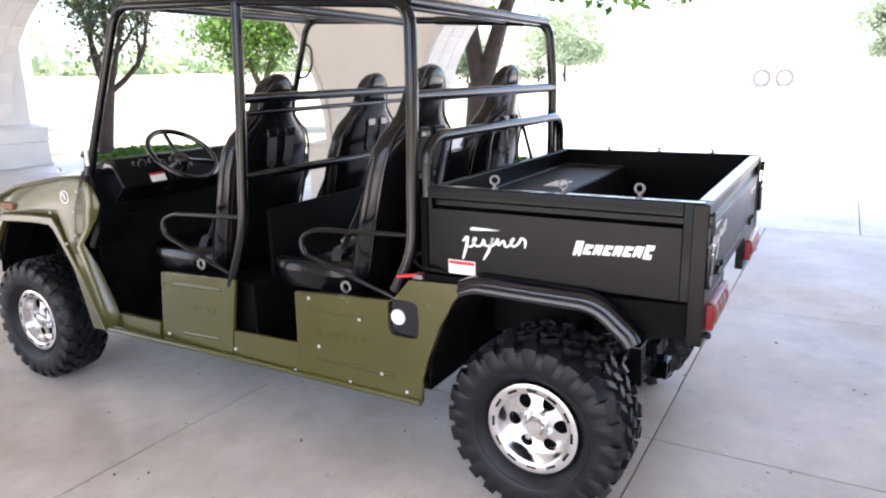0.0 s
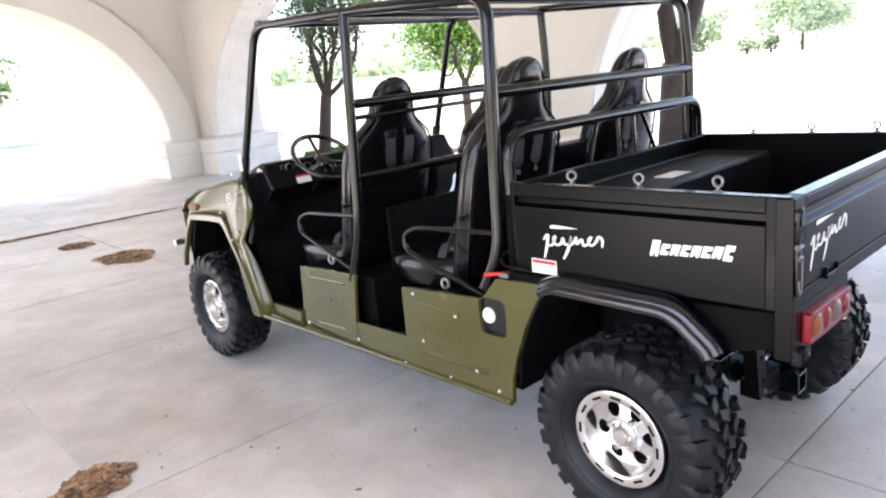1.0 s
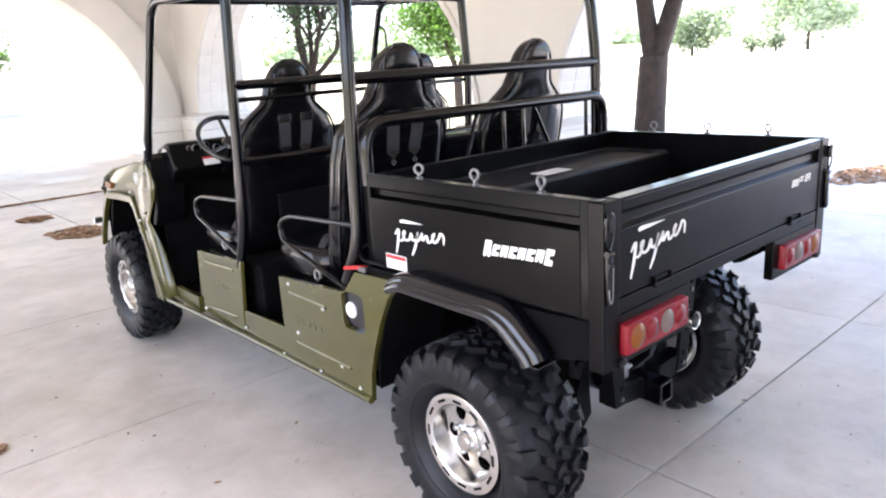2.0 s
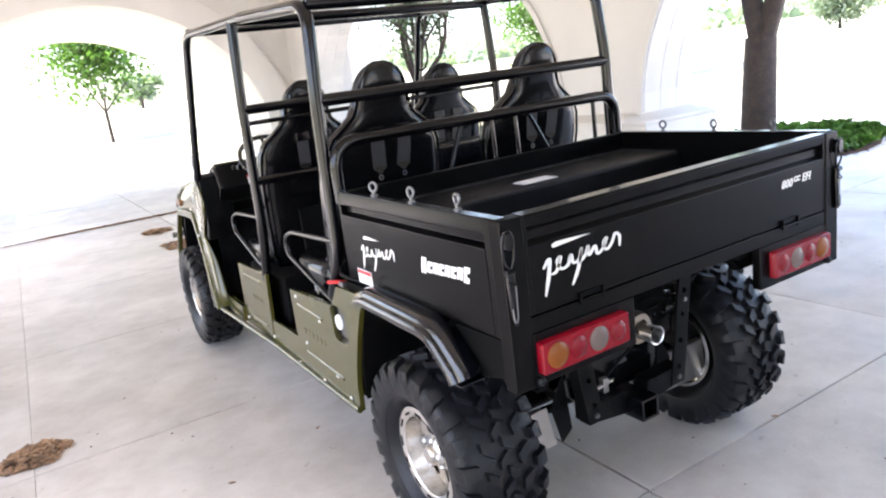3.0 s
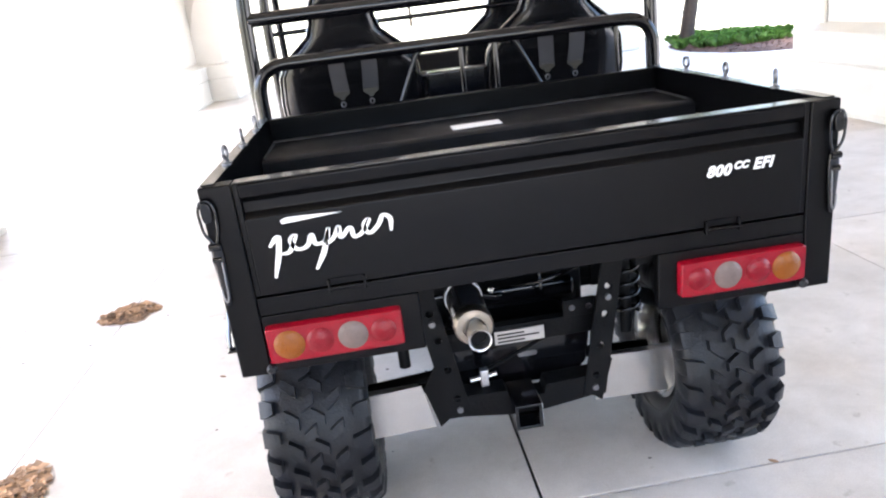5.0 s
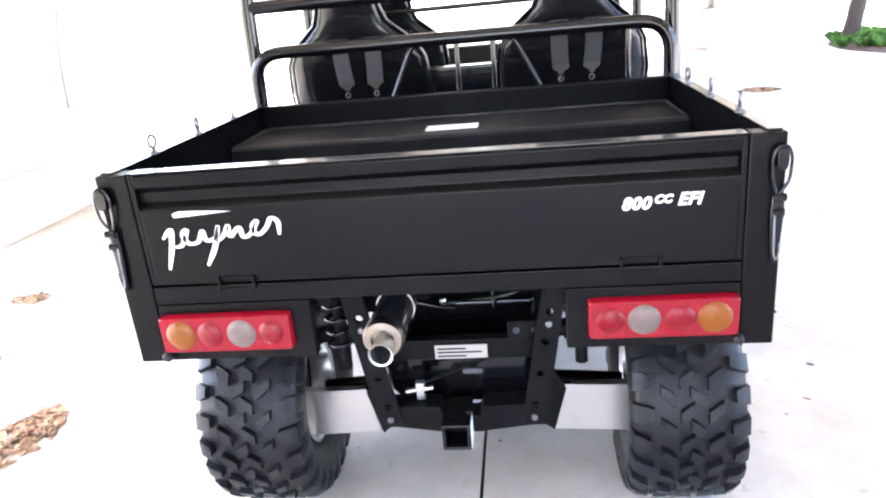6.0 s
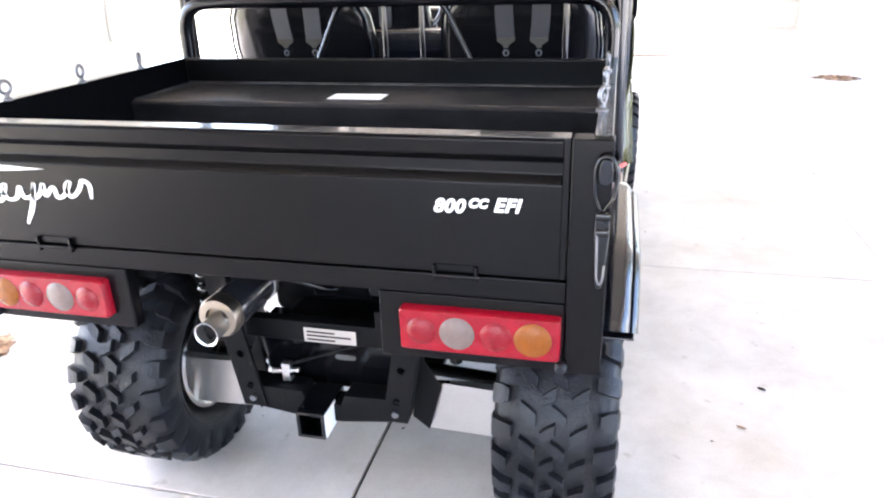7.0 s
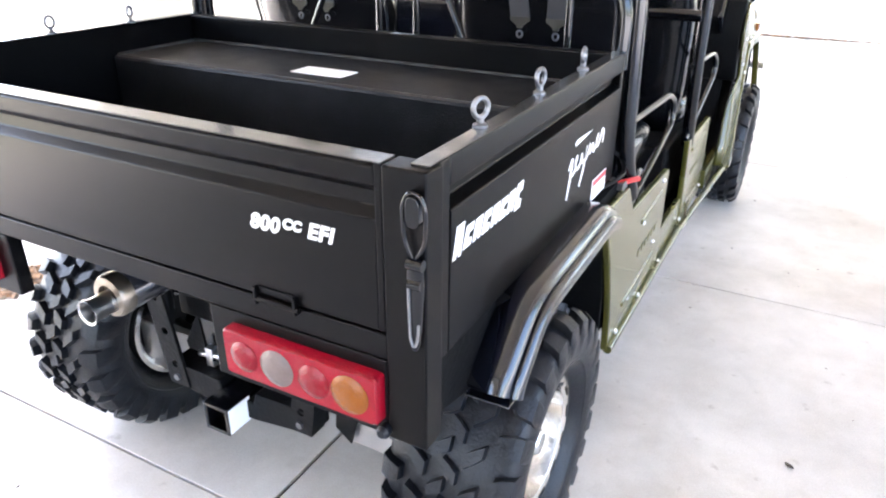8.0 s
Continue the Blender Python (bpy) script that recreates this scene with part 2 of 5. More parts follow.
def plate(loops, axis, a, b, bm=None):
    """A flat plate with an outline and holes (lists of 2D points), from a to b along the axis."""
    bm = bm or bmesh.new()
    low, high, edges = [], [], []
    for loop in loops:
        ring = [bm.verts.new(turn(axis, u, v, a)) for u, v in loop]
        top = [bm.verts.new(turn(axis, u, v, b)) for u, v in loop]
        low.append(ring)
        high.append(top)
        edges += [bm.edges.new((ring[i - 1], ring[i])) for i in range(len(ring))]
        for i in range(len(ring)):
            bm.faces.new((ring[i - 1], ring[i], top[i], top[i - 1]))
    twin = {v: t for r, h in zip(low, high) for v, t in zip(r, h)}
    made = bmesh.ops.triangle_fill(bm, edges=edges, use_beauty=True)["geom"]
    for f in [g for g in made if isinstance(g, bmesh.types.BMFace)]:
        bm.faces.new([twin[v] for v in reversed(f.verts)])
    return bm


def rounded(points, radius, n=5):
    """A path with its inner corners rounded."""
    pts = [Vector(p) for p in points]
    out = [pts[0]]
    for a, b, c in zip(pts, pts[1:], pts[2:]):
        r = min(radius, (a - b).length * 0.49, (c - b).length * 0.49)
        p, q = b + (a - b).normalized() * r, b + (c - b).normalized() * r
        for i in range(n + 1):
            t = i / n
            out.append(p * (1 - t) ** 2 + b * 2 * t * (1 - t) + q * t * t)
    return out + [pts[-1]]


def tube(points, r, sides=10, bm=None, taper=None, closed=False, flat=1.0):
    """A round tube along a path; taper: end radius; flat squeezes it."""
    bm = bm or bmesh.new()
    pts = [Vector(p) for p in points]
    n, rings, up = len(pts), [], None
    for i, p in enumerate(pts):
        ahead = (pts[(i + 1) % n] - pts[i - 1]) if closed else pts[min(i + 1, n - 1)] - pts[max(i - 1, 0)]
        ahead.normalize()
        if up is None:
            up = ahead.orthogonal().normalized()
        up = (up - ahead * up.dot(ahead)).normalized()
        side = ahead.cross(up)
        rad = r if taper is None else r + (taper - r) * i / (n - 1)
        rings.append([bm.verts.new(p + (up * math.cos(k * math.tau / sides) + side * flat * math.sin(k * math.tau / sides)) * rad) for k in range(sides)])
    for a, b in zip(rings, rings[1:] + rings[:1] if closed else rings[1:]):
        for k in range(sides):
            bm.faces.new((a[k - 1], a[k], b[k], b[k - 1]))
    if not closed:
        bm.faces.new(rings[0])
        bm.faces.new(rings[-1])
    return bm


def lathe(profile, axis="x", at=(0, 0, 0), n=48, bm=None, closed=False):
    """Turns (radius, along) points about an axis through at."""
    bm = bm or bmesh.new()
    at, rings = Vector(at), []
    for r, a in profile:
        rings.append([bm.verts.new(at + turn(axis, max(r, 1e-4) * math.cos(k * math.tau / n), max(r, 1e-4) * math.sin(k * math.tau / n), a)) for k in range(n)])
    for p, q in zip(rings, rings[1:] + rings[:1] if closed else rings[1:]):
        for k in range(n):
            bm.faces.new((p[k - 1], p[k], q[k], q[k - 1]))
    if not closed:
        bm.faces.new(rings[0])
        bm.faces.new(rings[-1])
    return bm


def loft(rings, bm=None, caps=True):
    bm = bm or bmesh.new()
    made = [[bm.verts.new(p) for p in ring] for ring in rings]
    for a, b in zip(made, made[1:]):
        for k in range(len(a)):
            bm.faces.new((a[k - 1], a[k], b[k], b[k - 1]))
    if caps:
        bm.faces.new(made[0])
        bm.faces.new(made[-1])
    return bm


def ribbed(rings):
    """An open skin through rows of points."""
    bm = bmesh.new()
    rows = [[bm.verts.new(p) for p in ring] for ring in rings]
    for a, b in zip(rows, rows[1:]):
        for k in range(len(a) - 1):
            bm.faces.new((a[k], a[k + 1], b[k + 1], b[k]))
    return bm


def oval(cx, cy, rx, ry, power=2.6, n=20):
    """Superellipse points."""
    out = []
    for k in range(n):
        c, s = math.cos(k * math.tau / n), math.sin(k * math.tau / n)
        out.append((cx + rx * math.copysign(abs(c) ** (2 / power), c), cy + ry * math.copysign(abs(s) ** (2 / power), s)))
    return out


def flakes(spots, rng, low, high, lift=0.9):
    """Many small bent leaf quads, one at each spot (place, spread of tilt)."""
    verts, faces = [], []
    for p in spots:
        size = rng.uniform(low, high)
        turned = Euler((rng.uniform(-lift, lift), rng.uniform(-lift, lift), rng.uniform(0, 6.28))).to_matrix()
        i = len(verts)
        for q in ((-0.5, -0.08, 0), (0, -0.32, 0.06), (0.5, 0, 0), (0, 0.32, 0.06)):
            verts.append(Vector(p) + turned @ (Vector(q) * size))
        faces.append((i, i + 1, i + 2, i + 3))
    return verts, faces


def sheet_of(name, verts, faces, mat, parent=None):
    me = bpy.data.meshes.new(name)
    me.from_pydata([tuple(v) for v in verts], [], faces)
    me.materials.append(mat)
    ob = new(name, me)
    ob.parent = parent
    return ob


# ---- the place: ground, canopy walls, ceiling ----
SPRING, CROWN, TOP = 0.8, 3.08, 5.3


def ground_height(r):
    return -0.06 + max(0.0, min(1.25, (r - 16) * 0.045)) + max(0.0, min(2.2, (r - 60) * 0.03))


rings = [0, 8, 13, 16, 19, 23, 28, 34, 42, 55, 80, 130, 250, 600, 1800]
verts, faces = [], []
for r in rings:
    for k in range(48):
        a = k * math.tau / 48
        verts.append((r * math.cos(a), r * math.sin(a), ground_height(r) - 0.5 * math.exp(-((r * math.cos(a) - 41.95) ** 2 + (r * math.sin(a) - 3.4) ** 2) / 30) + (noise.noise((r * math.cos(a) * 0.1, r * math.sin(a) * 0.1, 0)) * 0.12 if 20 < r < 300 else 0)))
for i in range(len(rings) - 1):
    for k in range(48):
        j = (k + 1) % 48
        faces.append((i * 48 + k, i * 48 + j, (i + 1) * 48 + j, (i + 1) * 48 + k))
ground = sheet_of("ground", verts, faces, LAWN)
# Second material: the added reflecting concrete, on the eastern faces only.
ground.data.materials.append(BOUNCE_GROUND)
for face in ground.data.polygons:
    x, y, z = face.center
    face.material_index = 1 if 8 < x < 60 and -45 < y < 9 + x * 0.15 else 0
ground.data.shade_smooth()
tagged(ground, "paled lawn round the drive, with concrete added eastward to bounce light", "ground", kind="structure")

floor = part("floor", solid(-3.95, 4.93, -14.2, 22.0, -0.055, -0.014), JOINT, None)
tagged(floor, "grey concrete drive cast in two-metre slabs", "floor", kind="structure")
apron = part("pavement", solid(4.93, 9.9, -16, 40, -0.055, -0.016), JOINT, None)
tagged(apron, "concrete pavement outside the canopy, paled to bounce light inside", "pavement", kind="structure")
# Stops at y -0.2 so that less light reflects onto the tailgate.
yard = part("pavement", solid(-14, -3.95, -0.2, 40, -0.055, -0.016), JOINT, None)
tagged(yard, "concrete pavement outside the canopy, paled to bounce light inside", "pavement", kind="structure")
# Drive behind the camera: unseen, added to send light in from the south.
unseen_drive = part("road", solid(-3.95, 4.93, -44, -14.2, -0.055, -0.016), JOINT, None)
tagged(unseen_drive, "unseen pale concrete drive, added behind to bounce light in", "road", kind="structure")
drive = part("road", solid(-3.95, 4.93, 22.0, 48, -0.055, -0.016), JOINT, None)
tagged(drive, "pale concrete drive leading away from the canopy", "road", kind="structure")


def arch_points(a, b, rise=CROWN, n=28):
    mid, half = (a + b) / 2, (b - a) / 2
    return [(mid - half * math.cos(math.pi * i / n), SPRING + rise * math.sin(math.pi * i / n)) for i in range(n + 1)]


def arcade(name, axis, near, far, ends, openings, label):
    loop = [(ends[0], 0)]
    for a, b in openings:
        loop += [(a, 0), *arch_points(a, b), (b, 0)]
    loop += [(ends[1], 0), (ends[1], TOP), (ends[0], TOP)]
    return tagged(part(name, plate([loop], axis, near, far), STUCCO, None), label, "wall", kind="structure")


EAST = [(-4.55, 4.28), (5.60, 14.3)]
WEST = [(-5.05, 3.45), (4.91, 13.4)]
STUCCO_WALL = "cream stucco canopy wall pierced by round arches"
wall_east = arcade("wall_east", "x", 4.42, 5.22, (-6.2, 15.2), EAST, STUCCO_WALL)
wall_west = arcade("wall_west", "x", -5.0, -4.03, (-6.2, 15.2), WEST, STUCCO_WALL)
wall_north = arcade("wall_north", "y", 15.2, 17.2, (-5.0, 5.62), [(-3.45, 3.66)], STUCCO_WALL)
wall_end = tagged(part("wall_end", solid(5.223, 5.58, 14.33, 15.198, 0, TOP), STUCCO, None), "plain cream stucco corner pier of the canopy", "wall", kind="structure")
# Unseen south wall; its arch width sets how much light enters from behind.
wall_south_unseen = arcade("wall_south_unseen", "y", -7.2, -6.2, (-5.0, 5.22), [(-2.5, 2.7)], STUCCO_WALL)
wall_far = arcade("wall_far", "y", 20.6, 21.8, (-9.0, 9.5), [(-3.45, 3.76)], STUCCO_WALL)
ceiling = part("ceiling", solid(-5.0, 5.63, -7.2, 17.2, TOP, TOP + 0.2), CEILING, None)
tagged(ceiling, "plain tan canopy ceiling, unseen, toned to set the light below", "ceiling", kind="structure")


def archivolt(axis, near, far, a, b, wide):
    inner, outer = arch_points(a, b), arch_points(a - wide, b + wide, CROWN + wide)
    return tagged(part("trim", plate([inner + outer[::-1]], axis, near, far), STUCCO, None, bevel=0.012), "raised cream stucco band round an arch", "arch trim", kind="structure")


archivolt("y", 15.09, 15.197, -3.45, 3.66, 0.66)
archivolt("y", 20.54, 20.597, -3.45, 3.76, 0.5)
for a, b in EAST:
    archivolt("x", 4.385, 4.417, a, b, 0.09)
for a, b in WEST:
    archivolt("x", -4.027, -3.995, a, b, 0.09)


def plinth(x0, x1, y0, y1):
    """Two-tier pier base: foot moulding, tall lower block, open joint, upper block and a sloped cap."""
    steps = [(0.0, 0.0), (0.0, 0.045), (0.018, 0.06), (0.018, 0.475), (0.034, 0.482), (0.034, 0.494), (0.008, 0.502), (0.008, 0.74), (-0.006, 0.755), (-0.006, 0.785), (0.03, 0.80), (0.17, 0.845), (0.20, 0.86)]
    rects = [[Vector((x0 + i, y0 + i, z)), Vector((x1 - i, y0 + i, z)), Vector((x1 - i, y1 - i, z)), Vector((x0 + i, y1 - i, z))] for i, z in steps]
    tagged(part("trim", loft(rects), STONE, None, bevel=0.006), "pale cast-stone pier base in two tiers with a sloped cap", "plinth", kind="structure")


for x0, x1, y0, y1 in ((4.22, 5.42, 4.07, 5.81), (4.22, 5.42, -6.40, -4.34), (4.22, 5.80, 14.10, 14.99), (-5.2, -3.83, 3.24, 5.12), (-5.2, -3.83, 13.19, 14.99), (-5.2, -3.83, -6.40, -4.84)):
    plinth(x0, x1, y0, y1)
for x0, x1 in ((3.45, 5.84), (-5.0, -3.24)):
    plinth(x0, x1, 15.0, 17.4)
    plinth(x0 + (0.2 if x0 > 0 else 0), x1, 20.4, 22.0)


# ---- trees and planting ----
def branch(bm, rng, start, way, length, r, depth, tips):
    pts, p, d = [Vector(start)], Vector(start), Vector(way).normalized()
    for i in range(4):
        d = (d + Vector((rng.uniform(-0.22, 0.22), rng.uniform(-0.22, 0.22), rng.uniform(-0.05, 0.2)))).normalized()
        p = p + d * length / 4
        pts.append(p)
    tube(pts, r, 7, bm, r * 0.55)
    tips += pts[2:]
    if depth:
        for k in range(3):
            out = (d + Vector((rng.uniform(-0.9, 0.9), rng.uniform(-0.9, 0.9), rng.uniform(-0.2, 0.6)))).normalized()
            branch(bm, rng, pts[rng.choice((2, 3, 4))], out, length * rng.uniform(0.55, 0.8), r * 0.55, depth - 1, tips)


def tree(at, r, fork, limbs, leaves, leaf, mat, seed, label, reach=2.2, depth=2, droop=0.5, lean=(0, 0), ways=(), bare=0.0, sprays=()):
    """Tapered trunk, forking limbs and many small leaves; bare: leafless height over the fork; sprays: hanging twigs (from, to)."""
    rng = random.Random(seed)
    ob = empty("tree", at)
    bm, tips = bmesh.new(), []
    trunk = [Vector((0, 0, -0.06)), Vector((0.01, 0, 0.12)), Vector((lean[0] * 0.5, lean[1] * 0.5, fork * 0.55)), Vector((lean[0], lean[1], fork))]
    tube([trunk[0], trunk[1]], r * 1.45, 14, bm, r * 1.12)
    tube(trunk[1:], r * 1.12, 14, bm, r * 0.95)
    for k in range(limbs):
        a = k * math.tau / limbs + rng.uniform(-0.4, 0.4)
        branch(bm, rng, trunk[-1] - Vector((0, 0, 0.16 if limbs < 3 else 0.08)), ways[k] if ways else (math.cos(a) * rng.uniform(0.35, 0.8), math.sin(a) * rng.uniform(0.35, 0.8), 1), reach, r * (0.72 if limbs < 3 else 0.5), depth, tips)
    ends = []
    for p, q in sprays:
        p, q = Vector(p), Vector(q)
        run = [p.lerp(q, k / 5) + Vector((rng.uniform(-0.05, 0.05), rng.uniform(-0.05, 0.05), 0.25 * math.sin(k / 5 * math.pi))) for k in range(6)]
        tube(run, 0.014, 6, bm, 0.005)
        ends += run[2:]
    part("trunk", bm, BARK, ob, "forked brown trunk with bare limbs", smooth=60)
    spots = []
    for i in range(leaves):
        t = rng.choice(tips)
        s = droop * (0.35 + rng.random())
        spots.append(t + Vector((rng.gauss(0, s), rng.gauss(0, s), rng.gauss(0, s * 0.6))))
    spots = [s for s in spots if s.z > fork * 0.95 + bare]
    for p in ends:
        spots += [p + Vector((rng.gauss(0, 0.09), rng.gauss(0, 0.09), rng.gauss(0, 0.07))) for k in range(26)]
    v, f = flakes(spots, rng, leaf * 0.6, leaf * 1.3, 1.2)
    sheet_of("crown", v, f, mat, ob)
    return tagged(ob, label, "tree", "trees round the canopy")


tree((6.57, 13.46, 0), 0.138, 1.5, 5, 9500, 0.085, LEAF_DARK, 3, "small spreading tree with dark limbs in a planted bed", 1.75, 2, 0.24, (0.14, -0.2), ((-0.26, 0.36, 1.0), (0.02, -0.02, 1.0), (0.5, -0.72, 0.75), (0.34, -0.5, 0.95), (0.3, 0.5, 0.9)), 0.5)
tree((7.3, 4.85, 0), 0.215, 1.5, 2, 5200, 0.16, LEAF, 8, "brown forked tree standing in green ground cover", 2.6, 2, 0.6, (0.05, -0.05), ((-0.34, 0.34, 1.0), (0.10, -0.09, 1.0)), 1.2, (((0.4, -0.6, 3.6), (0.2, -1.9, 2.62)), ((0.4, -0.8, 3.7), (-0.1, -2.5, 2.58)), ((0.4, -0.8, 3.7), (0.1, -3.0, 2.64)), ((0.3, -0.5, 3.5), (0.0, -1.4, 2.75))))
tree((12.7, 14.7, 0), 0.13, 1.45, 5, 15000, 0.12, LEAF, 21, "leafy bright green tree beyond the planted bed", 1.5, 2, 0.5)
tree((20.6, 17.0, 0.36), 0.16, 1.95, 4, 7000, 0.2, LEAF, 12, "leafy green tree on the lawn", 2.5, 2, 0.75)
tree((2.0, 31.5, 0.3), 0.07, 1.7, 4, 4200, 0.24, LEAF, 14, "bright green tree beyond the far arch", 2.1, 2, 0.85)


def round_tree(at, trunk, wide, tall, leaves, leaf, seed, label):
    """A tree far off: thin stem and a loose clumped crown."""
    rng = random.Random(seed)
    ob = empty("tree", at)
    part("trunk", tube([(0, 0, -0.1), (0.03, 0, trunk), (0, 0.03, trunk + tall * 0.5)], 0.12, 8, None, 0.05), BARK, ob, smooth=60)
    clumps = [Vector((rng.gauss(0, wide * 0.42), rng.gauss(0, wide * 0.42), trunk + tall * rng.uniform(0.12, 0.9))) for k in range(26)]
    spots = []
    for i in range(leaves):
        c = rng.choice(clumps)
        s = wide * 0.15
        spots.append(c + Vector((rng.gauss(0, s), rng.gauss(0, s), rng.gauss(0, s * 0.8))))
    v, f = flakes(spots, rng, leaf * 0.6, leaf * 1.4, 1.2)
    sheet_of("crown", v, f, HAZED_LEAF, ob)
    return tagged(ob, label, "tree", "far trees")


round_tree((44.2, 16.8, 1.2), 1.1, 3.4, 3.4, 6500, 0.25, 31, "round green tree across the lawn, leaf colour paled for haze")
round_tree((42.0, 23.2, 1.2), 0.6, 2.6, 2.4, 4500, 0.25, 32, "low green tree across the lawn, leaf colour paled for haze")
round_tree((42.6, -2.2, 1.2), 1.0, 2.2, 3.0, 3500, 0.25, 33, "green tree at the end of the lawn, leaf colour paled for haze")
round_tree((43.4, 19.9, 1.1), 0.2, 0.7, 0.9, 500, 0.22, 34, "small clipped dark shrub across the lawn")
round_tree((43.9, 18.6, 1.1), 0.2, 0.7, 0.9, 500, 0.22, 35, "small clipped dark shrub across the lawn")
round_tree((5.9, 47, 2.1), 0.4, 1.3, 1.7, 900, 0.4, 36, "green tree seen through the far arches")

# Far woods; their haze comes from the paled leaf colour.
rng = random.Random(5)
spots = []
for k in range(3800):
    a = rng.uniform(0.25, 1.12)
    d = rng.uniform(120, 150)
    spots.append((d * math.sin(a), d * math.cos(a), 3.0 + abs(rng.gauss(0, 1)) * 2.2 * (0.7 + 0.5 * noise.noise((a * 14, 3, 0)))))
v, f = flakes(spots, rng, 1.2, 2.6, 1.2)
tagged(sheet_of("woods", v, f, HAZED_LEAF), "line of woods at the end of the lawn, leaf colour paled for haze", "woods", kind="stuff")


def planted(outline, plants, seed, label, tall):
    """Ground cover inside an ellipse (x, y, rx, ry)."""
    x, y, rx, ry = outline
    rng = random.Random(seed)
    spots = []
    for k in range(plants):
        a, d = rng.uniform(0, math.tau), math.sqrt(rng.random())
        px, py = x + rx * d * math.cos(a), y + ry * d * math.sin(a)
        spots.append((px, py, 0.05 + rng.random() * tall * (1.15 - d ** 2 * 0.7) * (0.7 + 0.6 * noise.noise((px * 2, py * 2, seed)))))
    v, f = flakes(spots, rng, 0.06, 0.15, 1.1)
    tagged(sheet_of("ground_cover", v, f, COVER), label, "ground cover", kind="stuff")


def mulched(outline, seed, chips, label, tall):
    x, y, rx, ry = outline
    rng = random.Random(seed)
    verts, faces, n = [(x, y, tall)], [], 40
    for i in range(1, 5):
        for k in range(n):
            a = k * math.tau / n
            w = i / 4 * (1 + 0.07 * noise.noise((math.cos(a) * 2, math.sin(a) * 2, seed)))
            verts.append((x + rx * w * math.cos(a), y + ry * w * math.sin(a), tall * (1 - (i / 4) ** 3) + (0.0 if i < 4 else -0.01)))
    faces += [(0, 1 + k, 1 + (k + 1) % n) for k in range(n)]
    for i in range(3):
        faces += [(1 + i * n + k, 1 + i * n + (k + 1) % n, 1 + (i + 1) * n + (k + 1) % n, 1 + (i + 1) * n + k) for k in range(n)]
    spots = []
    for k in range(chips):
        a, d = rng.uniform(0, math.tau), math.sqrt(rng.random())
        spots.append((x + rx * d * math.cos(a), y + ry * d * math.sin(a), tall * (1 - d ** 3) + rng.uniform(0, 0.035)))
    v, f = flakes(spots, rng, 0.02, 0.065, 0.6)
    i = len(verts)
    tagged(sheet_of("mulch_bed", verts + v, faces + [tuple(j + i for j in q) for q in f], MULCH), label, "mulch", kind="stuff")


mulched((7.2, 4.4, 1.56, 1.2), 9, 1500, "bed of reddish brown bark mulch under ground cover", 0.03)
planted((7.25, 4.42, 1.42, 1.04), 2600, 4, "low green ground cover round a tree trunk", 0.10)
mulched((7.55, 12.5, 1.55, 2.2), 3, 3000, "bed of reddish brown bark mulch", 0.08)
def tufted(outline, clumps, blades, tall, seed, label):
    """Clumps of narrow arching blades inside an ellipse (x, y, rx, ry)."""
    x, y, rx, ry = outline
    rng = random.Random(seed)
    verts, faces = [], []
    for k in range(clumps):
        a, d = rng.uniform(0, math.tau), math.sqrt(rng.random())
        cx, cy, size = x + rx * d * math.cos(a), y + ry * d * math.sin(a), tall * rng.uniform(0.55, 1.1)
        for j in range(blades):
            way = rng.uniform(0, math.tau)
            out = Vector((math.cos(way), math.sin(way), 0))
            side = Vector((-out.y, out.x, 0)) * rng.uniform(0.005, 0.010)
            p = Vector((cx, cy, 0.01)) + out * rng.uniform(0, 0.05)
            high, far = size * rng.uniform(0.6, 1.0), size * rng.uniform(0.2, 0.9)
            mid, tip = p + out * far * 0.45 + Vector((0, 0, high * 0.85)), p + out * far + Vector((0, 0, high * rng.uniform(0.6, 1.0)))
            i = len(verts)
            verts += [p - side, p + side, mid + side * 0.8, tip, mid - side * 0.8]
            faces.append((i, i + 1, i + 2, i + 3, i + 4))
    tagged(sheet_of("ornamental_grass", verts, faces, COVER), label, "grass", kind="stuff")


tufted((7.3, 13.0, 1.2, 1.5), 150, 45, 0.24, 6, "tufts of arching green grass blades under a small tree")
tufted((7.25, 4.42, 1.4, 1.02), 130, 45, 0.24, 7, "tufts of arching green grass blades round a tree trunk")


def litter(x, y, rx, ry, n, seed, tall=0.03, small=0.02, large=0.07):
    rng = random.Random(seed)
    spots = []
    for k in range(n):
        a, d = rng.uniform(0, math.tau), rng.random() ** 0.6
        wob = 1 + 0.35 * noise.noise((math.cos(a) * 1.6, math.sin(a) * 1.6, seed))
        spots.append((x + rx * d * wob * math.cos(a), y + ry * d * wob * math.sin(a), 0.004 + tall * (1 - d) * rng.random()))
    v, f = flakes(spots, rng, small, large, 0.35)
    v = [Vector((p.x, p.y, max(p.z, 0.002))) for p in v]
    tagged(sheet_of("leaf_litter", v, f, STRAW), "swept patch of dry brown leaves on concrete", "leaf litter", kind="stuff")


litter(7.05, 1.78, 0.80, 0.36, 900, 51, 0.02, 0.03, 0.09)
litter(-1.93, 2.50, 0.16, 0.15, 560, 41, 0.015)
litter(-0.24, 8.86, 0.19, 0.28, 800, 42, 0.02)
litter(-0.12, 7.45, 0.27, 0.42, 1100, 43, 0.015)
litter(-1.85, 0.79, 0.13, 0.21, 300, 44, 0.012)
litter(3.36, 8.42, 0.26, 0.22, 450, 45, 0.01)
litter(-2.86, 2.24, 0.14, 0.09, 110, 48, 0.01, 0.015, 0.05)
litter(-2.55, 1.47, 0.10, 0.07, 60, 49, 0.01, 0.015, 0.045)
